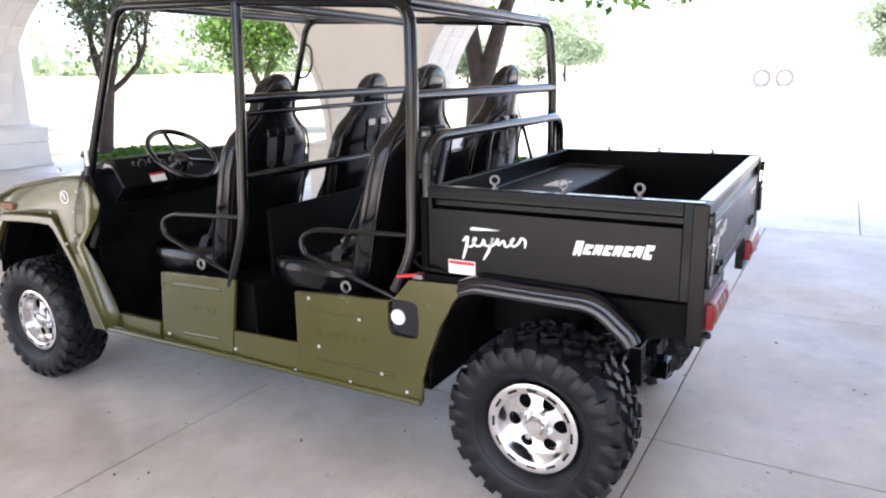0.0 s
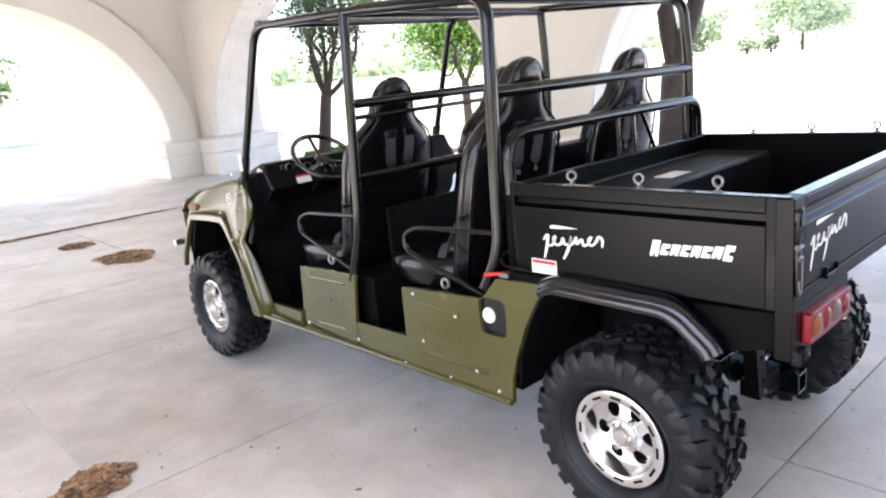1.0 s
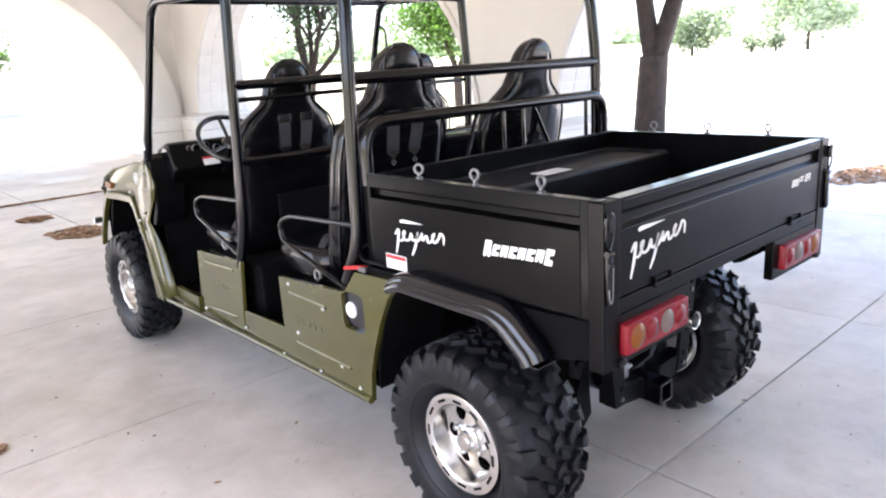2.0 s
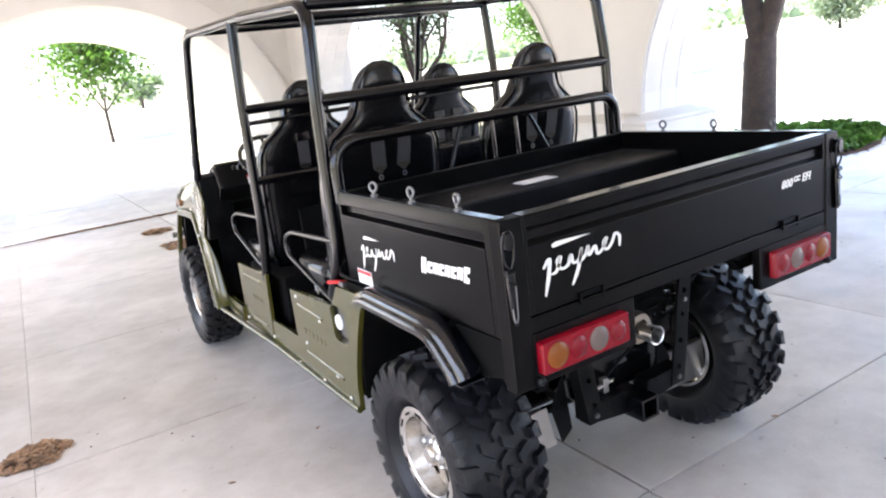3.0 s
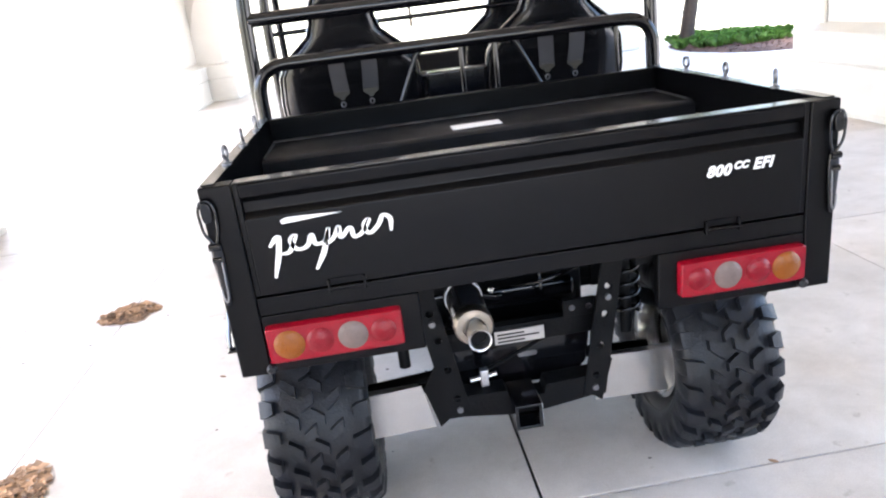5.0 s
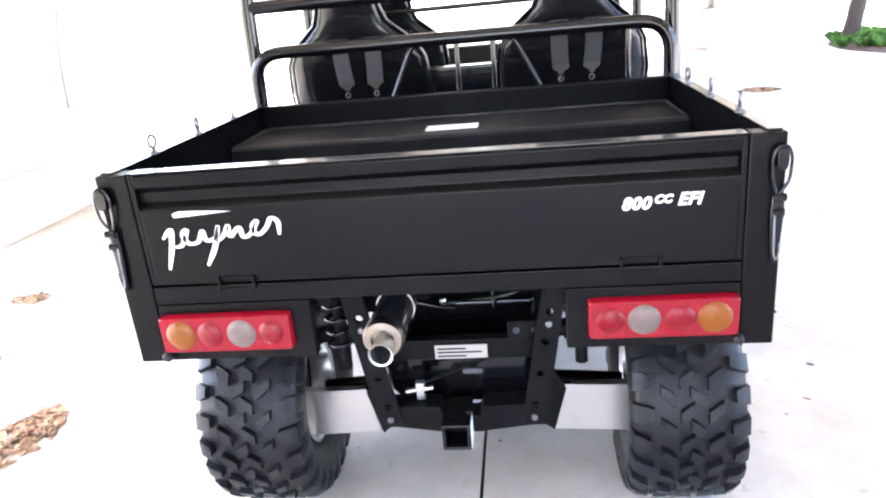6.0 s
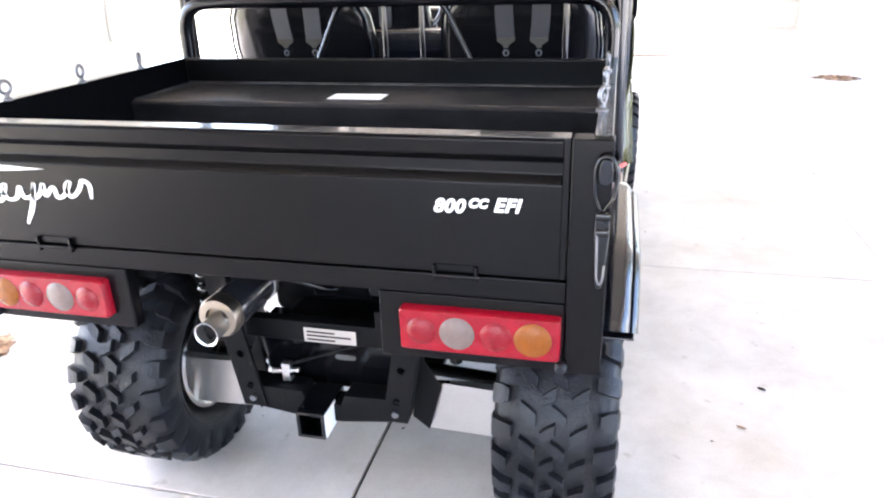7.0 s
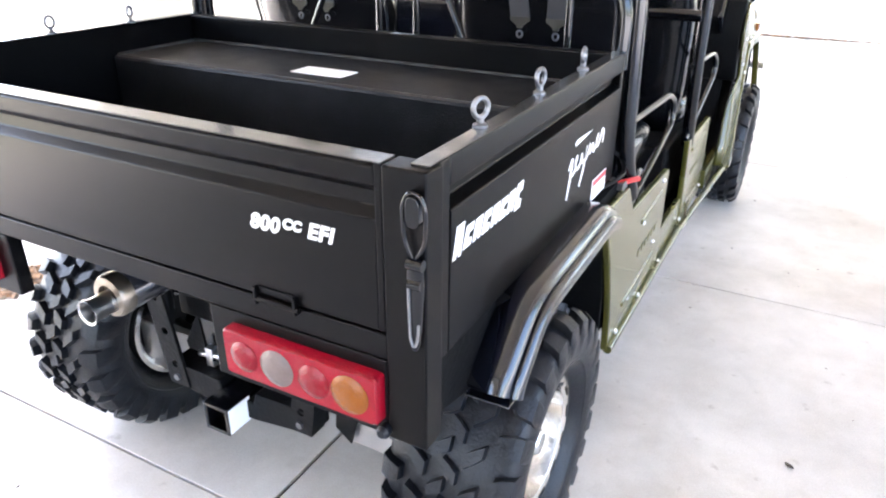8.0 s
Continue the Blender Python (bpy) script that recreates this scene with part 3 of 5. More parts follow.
litter(6.8, 11.3, 0.5, 0.4, 500, 46, 0.01)
litter(-0.3, 10.45, 1.9, 0.10, 2400, 47, 0.01)
for i, (x, y) in enumerate(((-0.73, 1.685), (1.305, 1.2), (1.2, 0.95), (-1.2, 1.5), (-1.45, 2.9), (0.78, 0.29), (1.5, -0.1))):
    rng = random.Random(60 + i)
    bm = plate([oval(0, 0, 0.016, 0.007, 1.6, 10)], "z", 0.0, 0.002)
    leaf_ob = part("dry_leaf", bm, STRAW if i != 1 else BARK, None)
    leaf_ob.matrix_basis = pose(x, y, 0.004, rng.uniform(-15, 15), rng.uniform(-15, 15), rng.uniform(0, 180))
    tagged(leaf_ob, "single dry leaf lying on concrete", "leaf", "dry leaves on the floor")
rng = random.Random(77)
spots = [(rng.uniform(-3.5, 4.5), rng.uniform(-2, 7), 0.003) for k in range(420)]
v, f = flakes(spots, rng, 0.006, 0.022, 0.2)
tagged(sheet_of("crumbs", [Vector((p.x, p.y, max(0.001, p.z))) for p in v], f, BARK), "scattered dark leaf crumbs on concrete", "debris", kind="stuff")

# trailer parked far off on the lawn
trailer = empty("trailer", (41.95, 3.4, 1.2))
part("body", solid(-1.2, 1.2, -3.5, 3.5, 0.62, 2.4), WHITE, trailer, bevel=0.05)
part("chassis", solid(-1.1, 1.1, -1.25, 1.25, 0.50, 0.62), SHEET, trailer)
for y in (-0.58, 0.58):
    w = empty("wheel", (-1.15, y, -0.02), trailer)
    part("tyre", lathe([(0.30, -0.12), (0.46, -0.12), (0.5, -0.06), (0.5, 0.06), (0.46, 0.12), (0.30, 0.12)], "x", n=24, closed=True), PALE_RUBBER, w, "pale grey tyre", smooth=40)
    part("rim", lathe([(0.31, -0.1), (0.31, -0.02), (0.1, -0.05), (0.0, -0.05)], "x", n=24), WHITE, w, smooth=40)
tagged(trailer, "white box trailer on two wheels far across the lawn", "trailer")


# ---- the utility vehicle ----
car = tagged(empty("utility_vehicle"), "olive four-seat utility vehicle with black cargo bed and roll cage", "utility vehicle")
SIDES = (-1, 1)


# cargo bed
part("bed_floor", solid(-0.683, 0.683, 0.042, 0.944, 0.905, 0.925), POWDER, car)
front_wall = part("bed_front_wall", solid(-0.682, 0.682, 0.945, 0.975, 0.90, 1.213), POWDER, car, bevel=0.005)
hump = [(-0.68, 0.635), (0.68, 0.635), (0.68, 0.943), (-0.68, 0.943)]
rise = [[Vector((x * s, 0.943 if y > 0.8 else y + d, z)) for x, y in hump] for s, d, z in ((1, 0, 0.926), (1, 0, 1.124), (0.997, 0.003, 1.131), (0.988, 0.010, 1.134))]
bed_box = part("bed_step", loft(rise), STEP, car, "raised black step across the bed, edges worn and painted with highlights")
for x in (-0.674, 0.674):
    part("step_edge", tube([(x, 0.648, 1.1345), (x, 0.938, 1.1345)], 0.004, 8), WORN_GLINT, bed_box, smooth=60)
part("step_edge", tube([(-0.672, 0.6455, 1.1335), (0.672, 0.6455, 1.1335)], 0.0025, 8), WORN_GLINT, bed_box, smooth=60)
# Pale tube draws the thin highlight where step and front wall meet.
part("lip_highlight", tube([(-0.675, 0.940, 1.137), (0.675, 0.940, 1.137)], 0.0038, 8), WORN_GLINT, bed_box, smooth=60)
sticker = part("warning_label", solid(-0.085, 0.075, 0.700, 0.778, 1.135, 1.1365), WHITE, bed_box, "white warning label with a red heading")


def bed_side(s):
    """Folded sheet side: top rail, sunk groove, flat lower panel, corner post."""
    out = [(0.684, 0.895), (0.684, 1.213), (0.712, 1.213), (0.714, 1.208), (0.714, 1.168), (0.692, 1.162), (0.692, 1.140), (0.716, 1.132), (0.714, 0.895), (0.700, 0.885)]
    ends = [(0.684, 0.895), (0.684, 1.213), (0.712, 1.213), (0.714, 1.208), (0.714, 0.895), (0.700, 0.885)]
    bm = bmesh.new()
    body = [(s * u, v) for u, v in out]
    plate([body], "y", 0.072, 0.968, bm)
    plate([[(s * u, v) for u, v in ends]], "y", 0.012, 0.072, bm)
    plate([[(s * u, v) for u, v in ends]], "y", 0.968, 0.985, bm)
    side = part("bed_side", bm, POWDER, car, bevel=0.003)
    part("rail_top", solid(s * 0.6835, s * 0.7135, 0.013, 0.984, 1.2125, 1.2146), RUBBED_GLARE, side, "rubbed glossy strip on the bed rail, lightened for its reflection", bevel=0.0012)
    part("corner_post", solid(s * 0.648, s * 0.718, -0.004, 0.045, 0.755, 1.211), POWDER, side, bevel=0.004)
    for y in (0.215, 0.468, 0.722):
        eye = lathe([(0.0148 + 0.0044 * math.cos(a), 0.0044 * math.sin(a)) for a in [k * math.tau / 10 for k in range(10)]], "x", (s * 0.69, y, 1.244), 22, None, True)
        for v in eye.verts:
            v.co = Vector((s * 0.69, y, v.co.z)) + Matrix.Rotation(radians(-8 * s + 60 * (y - 0.468)), 3, "Z") @ Vector((v.co.x - s * 0.69, v.co.y - y, 0))
        lathe([(0.006, 1.213), (0.012, 1.213), (0.012, 1.218), (0.006, 1.221), (0.006, 1.230)], "z", (s * 0.69, y, 0), 14, eye)
        part("eye_bolt", eye, ZINC, side, "zinc-plated eye bolt", smooth=50)
    # latch: wire loop over a hook, two clips and a long hanging lever
    loop = rounded([(s * 0.704, -0.010, 1.085), (s * 0.722, -0.014, 1.115), (s * 0.724, -0.016, 1.165), (s * 0.715, -0.016, 1.186), (s * 0.697, -0.016, 1.186), (s * 0.688, -0.016, 1.165), (s * 0.690, -0.014, 1.115), (s * 0.702, -0.010, 1.085)], 0.014)
    latch = part("latch", tube(loop, 0.0034, 8), TUBE, side, "wire loop over-centre latch", smooth=60)
    part("hook", plate([oval(s * 0.706, 1.160, 0.011, 0.022, 3, 16)], "y", -0.022, -0.004), TUBE, latch, bevel=0.003)
    for z, w in ((1.082, 0.012), (1.052, 0.010)):
        part("clip", lathe([(0.004, -w), (0.0085, -w), (0.0085, w), (0.004, w)], "x", (s * 0.706, -0.013, z), 14), TUBE, latch, smooth=40)
    part("lever", loft([[Vector((s * (0.704 + u * w), -0.010 + v * 0.007, z)) for u, v in oval(0, 0, 1, 1, 3, 12)] for w, z in ((0.012, 1.085), (0.014, 1.05), (0.011, 1.0), (0.008, 0.955), (0.005, 0.945))]), TUBE, latch, smooth=50)
    part("lever_wire", tube(rounded([(s * 0.697, -0.018, 1.05), (s * 0.700, -0.019, 0.965), (s * 0.706, -0.018, 0.95), (s * 0.711, -0.017, 0.965), (s * 0.712, -0.016, 0.99)], 0.008), 0.0022, 6), ZINC, latch, smooth=60)
    return side


def script_mark(parent, at, length, axis, s, face):
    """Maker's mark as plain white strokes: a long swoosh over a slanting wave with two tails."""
    def put(p, d):
        return turn(axis, at[0] + s * p[0] * length, at[1] + p[1] * length, face + d)
    bm = bmesh.new()

    def ribbon(stroke, wide):
        pts = rounded([(u, v, 0) for u, v in stroke], 0.06, 5)
        rows = []
        for i, p in enumerate(pts):
            d = pts[min(i + 1, len(pts) - 1)] - pts[max(i - 1, 0)]
            n = Vector((-d.y, d.x, 0)).normalized()
            w = wide * 0.82 * (0.75 + 0.5 * abs(n.x)) * (0.5 if i in (0, len(pts) - 1) else 1)
            rows.append([bm.verts.new(put(q, e)) for q, e in ((p - n * w, -0.0006), (p + n * w, -0.0006), (p + n * w, 0.0006), (p - n * w, 0.0006))])
        for a, b in zip(rows, rows[1:]):
            for k in range(4):
                bm.faces.new((a[k - 1], a[k], b[k], b[k - 1]))
        bm.faces.new(rows[0])
        bm.faces.new(rows[-1])

    plate([[tuple(put(p, 0)[k] for k in ((1, 2) if axis == "x" else (0, 2))) for p in ((0.15, 0.262), (0.14, 0.292), (0.19, 0.310), (0.33, 0.307), (0.62, 0.292), (0.33, 0.272))]], axis, face - 0.0006, face + 0.0006, bm)
    ribbon([(0.02, 0.09), (0.11, 0.19), (0.08, 0.02), (0.02, -0.17)], 0.021)
    ribbon([(0.09, 0.02), (0.17, 0.02), (0.24, 0.17), (0.18, 0.13), (0.22, 0.03), (0.32, 0.05), (0.36, 0.17), (0.37, 0.05), (0.46, 0.07), (0.50, 0.18)], 0.019)
    ribbon([(0.49, 0.18), (0.44, 0.0), (0.35, -0.15)], 0.021)
    ribbon([(0.45, 0.04), (0.54, 0.10), (0.58, 0.20), (0.57, 0.06), (0.67, 0.18), (0.68, 0.06), (0.76, 0.10), (0.83, 0.22), (0.76, 0.16), (0.80, 0.07), (0.89, 0.14), (0.93, 0.23), (0.99, 0.19), (0.98, 0.08)], 0.018)
    return part("maker_mark", bm, WHITE, parent, "white script maker's mark")


def block_mark(parent, at, length, axis, s, face, lift):
    """Model mark as eight slanted white blocks, larger at both ends, every other one notched."""
    heights = (1.25, 0.85, 0.85, 0.85, 0.85, 0.85, 0.9, 1.15)
    u = 0.0
    for i, h in enumerate(heights):
        w, tall = 0.102, 0.155 * h * length
        a, b = at[0] + s * u * length, at[0] + s * (u + w) * length
        z0 = at[1] + lift * u * length - (0.02 * length if i in (0, 7) else 0)
        k = s * 0.05 * length
        mid = a + (b - a) * 0.5
        loop = [(a, z0), (b, z0), (b + k * 0.32, z0 + tall * 0.32), (mid + k * 0.4, z0 + tall * 0.38), (mid + k * 0.6, z0 + tall * 0.60), (b + k * 0.66, z0 + tall * 0.66), (b + k, z0 + tall), (a + k, z0 + tall)]
        if i % 2 == 0:
            loop = [(a, z0), (a + (b - a) * 0.36, z0), (mid + k * 0.35, z0 + tall * 0.35), (a + (b - a) * 0.66, z0), (b, z0), (b + k, z0 + tall), (a + k, z0 + tall)]
        part("model_mark", plate([loop], axis, face - 0.0006, face + 0.0006), WHITE, parent, "white slanted model mark" if i == 0 else "")
        u += w + 0.024


for s in SIDES:
    side = bed_side(s)
    face = s * 0.7152
    if s < 0:
        script_mark(side, (0.845, 0.995), 0.255, "x", -1, face)
        block_mark(side, (0.422, 1.016), 0.262, "x", -1, face, 0.05)
        tag_y = (0.79, 0.90)
    else:
        block_mark(side, (0.078, 1.054), 0.262, "x", 1, face, -0.02)
        script_mark(side, (0.60, 1.005), 0.255, "x", 1, face)
        tag_y = (0.80, 0.91)
    label = part("warning_label", plate([[(tag_y[0], 0.892), (tag_y[1], 0.892), (tag_y[1], 0.944), (tag_y[0], 0.944)]], "x", face - 0.0008, face + 0.0008), WHITE, side, "white warning label with a red heading")
    part("label_heading", plate([[(tag_y[0] + 0.003, 0.928), (tag_y[1] - 0.003, 0.928), (tag_y[1] - 0.003, 0.941), (tag_y[0] + 0.003, 0.941)]], "x", face - 0.0016, face + 0.0016), REDINK, side)

# tailgate and rear sheet
profile = [(0.0, 0.948), (0.0, 1.128), (0.016, 1.142), (0.016, 1.165), (0.0, 1.178), (-0.002, 1.205), (0.004, 1.210), (0.040, 1.210), (0.040, 0.948)]
bm = bmesh.new()
plate([profile], "x", -0.635, 0.635, bm)
for a, b in ((-0.646, -0.635), (0.635, 0.646)):
    plate([[(0.0, 0.948), (0.0, 1.21), (0.04, 1.21), (0.04, 0.948)]], "x", a, b, bm)
tailgate = part("tailgate", bm, POWDER, car, bevel=0.003)
part("rail_top", solid(-0.645, 0.645, 0.0, 0.0405, 1.2095, 1.2120), RUBBED_GLARE, tailgate, "rubbed glossy strip on the tailgate, lightened for its reflection", bevel=0.0012)
part("rear_sill", plate([[(-0.648, 0.90), (0.648, 0.90), (0.648, 0.944), (-0.648, 0.944)]], "y", 0.0, 0.03), POWDER, car, bevel=0.003)
script_mark(tailgate, (-0.60, 1.035), 0.28, "y", 1, -0.0015)
for s in SIDES:
    hinge = part("hinge", tube([(s * 0.396, -0.006, 0.944), (s * 0.490, -0.006, 0.944)], 0.0052, 10), POWDER, tailgate, "black rod hinge", smooth=50)
    for x in (0.402, 0.482):
        part("hinge_tab", solid(s * x - 0.003, s * x + 0.003, -0.011, 0.0, 0.934, 0.966), POWDER, hinge, bevel=0.002)
    part("hinge_leaf", plate([[(s * 0.406, 0.956), (s * 0.478, 0.956), (s * 0.478, 0.966), (s * 0.406, 0.966)]], "y", -0.003, 0.0), POWDER, hinge, bevel=0.002)
    part("light_bracket", plate([[(s * 0.285, 0.757), (s * 0.648, 0.757), (s * 0.648, 0.8995), (s * 0.285, 0.8995)]], "y", -0.002, 0.03), POWDER, car, bevel=0.004)
    lamp = part("tail_light", loft([[Vector((s * 0.487 + u, y, 0.832 + v)) for u, v in oval(0, 0, 0.156 - d, 0.0455 - d, 22, 48)] for y, d in ((-0.0022, 0.0), (-0.022, 0.001), (-0.0255, 0.004))]), RED, car, "red tail lamp with round lenses", smooth=40)
    for i, u in enumerate((0.105, 0.035, -0.04, -0.11) if s > 0 else (-0.105, -0.035, 0.04, 0.11)):
        mat = (AMBER, DEEP_RED, CLEAR, DEEP_RED)[i]
        rr = (0.0355, 0.031, 0.0345, 0.029)[i]
        part("lens", lathe([(rr, -0.025), (rr, -0.0262), (rr * 0.9, -0.0285), (rr * 0.7, -0.0315), (rr * 0.35, -0.0335), (0.0, -0.034)], "y", (s * 0.487 + u, 0, 0.832), 26), mat, lamp, ("amber lens", "red lens", "clear lens", "red lens")[i], smooth=50)
    part("rubber_stop", lathe([(0.011, 0.0), (0.012, -0.014), (0.007, -0.02), (0, -0.02)], "y", (s * 0.645, -0.002, 0.772), 16), RUBBER, car, smooth=40)

# lettering on the tailgate
for text, size, x, z in (("800", 0.029, 0.403, 1.070), ("CC", 0.019, 0.468, 1.081), ("EFI", 0.029, 0.514, 1.075)):
    curve = bpy.data.curves.new("lettering", "FONT")
    curve.body, curve.size, curve.shear, curve.extrude, curve.offset = text, size * 1.22, 0.27, 0.0006, 0.0012
    curve.space_character = 1.08
    holder = new("lettering_source", curve)
    bpy.context.view_layer.update()
    me = bpy.data.meshes.new_from_object(holder.evaluated_get(bpy.context.evaluated_depsgraph_get()))
    bpy.data.objects.remove(holder)
    me.materials.clear()
    me.materials.append(WHITE)
    ob = new("lettering", me)
    ob.parent = tailgate
    ob.matrix_basis = pose(x, -0.0012, z, 90, 0, 0) @ Matrix.Diagonal((1.02, 1, 1, 1))
    ob["label"] = "white engine-size lettering"

# head hoop behind the seats and its struts
hoop = part("bed_hoop", tube(rounded([(-0.695, 0.995, 1.17), (-0.695, 0.995, 1.385), (0.695, 0.995, 1.385), (0.695, 0.995, 1.17)], 0.12, 8), 0.0225, 12), TUBE, car, "black tubular hoop at the head of the bed", smooth=60)
for pts in ([(0.005, 0.995, 1.21), (0.005, 0.995, 1.38)], [(0.125, 0.995, 1.21), (0.125, 0.995, 1.37)], [(-0.22, 0.985, 1.21), (-0.15, 0.995, 1.36), (-0.12, 0.995, 1.38)], [(0.275, 0.985, 1.21), (0.20, 0.995, 1.36), (0.17, 0.995, 1.38)], [(0.56, 0.995, 1.20), (0.56, 0.995, 1.38)]):
    part("hoop_strut", tube(rounded(pts, 0.03), 0.009, 8), TUBE, hoop, smooth=60)

# roll cage
def cage(points, r=0.023, radius=0.1):
    return part("cage_tube", tube(rounded(points, radius, 6), r, 12), TUBE, car, smooth=60)


for s in SIDES:
    cage([(s * 0.735, 1.13, 0.80), (s * 0.722, 1.055, 0.95), (s * 0.705, 1.045, 1.55), (s * 0.678, 1.06, 1.865), (s * 0.705, 1.75, 1.915)], 0.0245, 0.09)
    ahead = 0.075 if s > 0 else 0.0
    cage([(s * 0.7045, 1.74, 1.9145), (s * 0.757, 2.565 + 2.3 * ahead, 1.94 + 0.4 * ahead), (s * 0.788, 2.885 + 2.0 * ahead, 1.17)], 0.0205, 0.09)
    cage([(s * 0.735, 2.03 + 0.4 * ahead, 0.70), (s * 0.738, 1.92 + 0.7 * ahead, 0.95), (s * 0.738, 1.87 + ahead, 1.5), (s * 0.712, 1.87 + ahead, 1.915)], 0.023, 0.12)
    if s < 0:
        part("post_marker", solid(-0.812, -0.804, 2.845, 2.865, 1.22, 1.31), WHITE, car, "small white strip on the windscreen post", bevel=0.001)
cage([(-0.705, 1.047, 1.535), (0.705, 1.047, 1.535)], 0.0235)
cage([(-0.675, 1.075, 1.868), (0.675, 1.075, 1.868)], 0.022)
cage([(-0.685, 1.30, 1.885), (0.685, 1.30, 1.885)], 0.014)
cage([(-0.735, 1.87, 1.53), (0.735, 1.945, 1.535)], 0.022)
cage([(-0.735, 1.89, 1.468), (0.735, 1.965, 1.475)], 0.011)
cage([(-0.738, 1.895, 1.20), (0.738, 1.895, 1.20)], 0.021)
cage([(-0.71, 1.87, 1.915), (0.71, 1.945, 1.915)], 0.022)
cage([(-0.725, 2.10, 1.925), (0.725, 2.18, 1.93)], 0.013)
cage([(-0.755, 2.545, 1.948), (0.757, 2.71, 1.968)], 0.021)
mirror_loop = rounded([(0.772, 2.80, 1.84), (0.80, 2.758, 1.81), (0.805, 2.760, 1.69), (0.795, 2.815, 1.615), (0.778, 2.875, 1.62)], 0.04)
part("mirror_bracket", tube(mirror_loop, 0.008, 8), TUBE, car, smooth=60)


# seats
def seat(cx, cy, low):
    ob = empty("seat", (cx, cy, low), car)
    levels = [(0.72, 0.215, 0.075), (0.80, 0.245, 0.085), (0.95, 0.258, 0.082), (1.10, 0.266, 0.078), (1.22, 0.270, 0.074), (1.32, 0.258, 0.070), (1.38, 0.225, 0.066), (1.42, 0.175, 0.062), (1.455, 0.134, 0.060), (1.50, 0.117, 0.058), (1.55, 0.109, 0.055), (1.59, 0.095, 0.050), (1.618, 0.076, 0.043), (1.637, 0.052, 0.033), (1.648, 0.024, 0.018)]
    rings = []
    for z, w, d in levels:
        y = 0.245 - 0.27 * (z - 0.72)
        rings.append([Vector((u, y + v, z)) for u, v in oval(0, 0, w, d, 3.2, 28)])
    back = part("backrest", loft(rings), VINYL, ob, "black bucket seat back with headrest", smooth=70)
    edge = [Vector((w * 0.985 * k, 0.245 - 0.27 * (z - 0.72) - d * 0.62, z)) for k, run in ((-1, levels), (1, levels[::-1])) for z, w, d in run]
    part("piping", tube(edge, 0.006, 6), GLOSS, ob, smooth=60)
    pad = [[Vector((u, 0.50 + v, z)) for u, v in oval(0, 0, w, d, 4, 28)] for z, w, d in ((0.70, 0.225, 0.235), (0.76, 0.245, 0.255), (0.81, 0.245, 0.255), (0.835, 0.215, 0.23))]
    part("cushion", loft(pad), VINYL, ob, smooth=60)
    for u in (-0.045, 0.075):
        y = 0.245 - 0.27 * (1.30 - 0.72) - 0.083
        strap = [(u, y + 0.05, 1.425), (u, y - 0.012, 1.41), (u, y + 0.000, 1.32), (u * 0.9, y + 0.018, 1.245)]
        part("harness_strap", strip(strap, 0.029), WEBBING, ob)
        part("strap_adjuster", solid(u - 0.034, u + 0.034, y - 0.016, y - 0.004, 1.365, 1.405), GLOSS, ob, bevel=0.004)
        part("strap_end", loft([[Vector((u * 0.9 + a * w, y + 0.016 + b * 0.003, z)) for a, b in ((-1, -1), (1, -1), (1, 1), (-1, 1))] for w, z in ((0.029, 1.250), (0.029, 1.240), (0.010, 1.226), (0.007, 1.218))]), BRASS, ob, "dark metal strap fitting")
        part("strap_clip", tube([Vector((u * 0.9 + 0.008 * math.cos(a), y + 0.018, 1.202 + 0.009 * math.sin(a))) for a in [k * math.tau / 14 for k in range(14)]], 0.003, 6, closed=True), ZINC, ob, "metal clip", smooth=60)
    for u in (0.09, 0.115):
        part("harness_strap", strip([(u, 0.245 - 0.27 * 0.6 + 0.09, 1.36), (u + 0.01, 0.305, 1.05), (u - 0.03, 0.42, 0.87)], 0.022), WEBBING, ob)
    front = [(-0.09, 0.245 - 0.27 * 0.6 + 0.09, 1.36), (-0.1, 0.30, 1.05), (-0.12, 0.40, 0.86)]
    part("harness_strap", strip(front, 0.024), WEBBING, ob)
    lap = [(-0.24, 0.35, 0.80), (-0.15, 0.40, 0.875), (0.0, 0.44, 0.865), (0.15, 0.40, 0.875), (0.24, 0.35, 0.80)]
    part("lap_belt", strip(lap, 0.024, "x"), WEBBING, ob)
    part("buckle", solid(-0.035, 0.03, 0.42, 0.47, 0.87, 0.892), STEEL, ob, bevel=0.005)
    return ob


def strip(points, half, across="z"):
    """A flat webbing strap, 4 mm thick."""
    bm = bmesh.new()
    pts = rounded(points, 0.03, 3)
    side = Vector((half, 0, 0)) if across == "z" else Vector((0, half, 0))
    rows = []
    for i, p in enumerate(pts):
        d = (pts[min(i + 1, len(pts) - 1)] - pts[max(i - 1, 0)]).normalized()
        nrm = d.cross(side).normalized() * 0.002
        rows.append([bm.verts.new(p + o) for o in (-side - nrm, side - nrm, side + nrm, -side + nrm)])
    for a, b in zip(rows, rows[1:]):
        for k in range(4):
            bm.faces.new((a[k - 1], a[k], b[k], b[k - 1]))
    bm.faces.new(rows[0])
    bm.faces.new(rows[-1])
    return bm


for cx, cy in ((-0.388, 1.163), (0.395, 1.163), (-0.393, 1.99), (0.414, 2.0)):
    seat(cx, cy, -0.02 if cy > 1.5 else 0.0)

# cab tub, firewall, dash
part("floor_pan", solid(-0.72, 0.72, 1.0, 3.02, 0.40, 0.43), MATT, car)
part("firewall", solid(-0.70, 0.70, 3.0, 3.03, 0.43, 1.12), MATT, car)
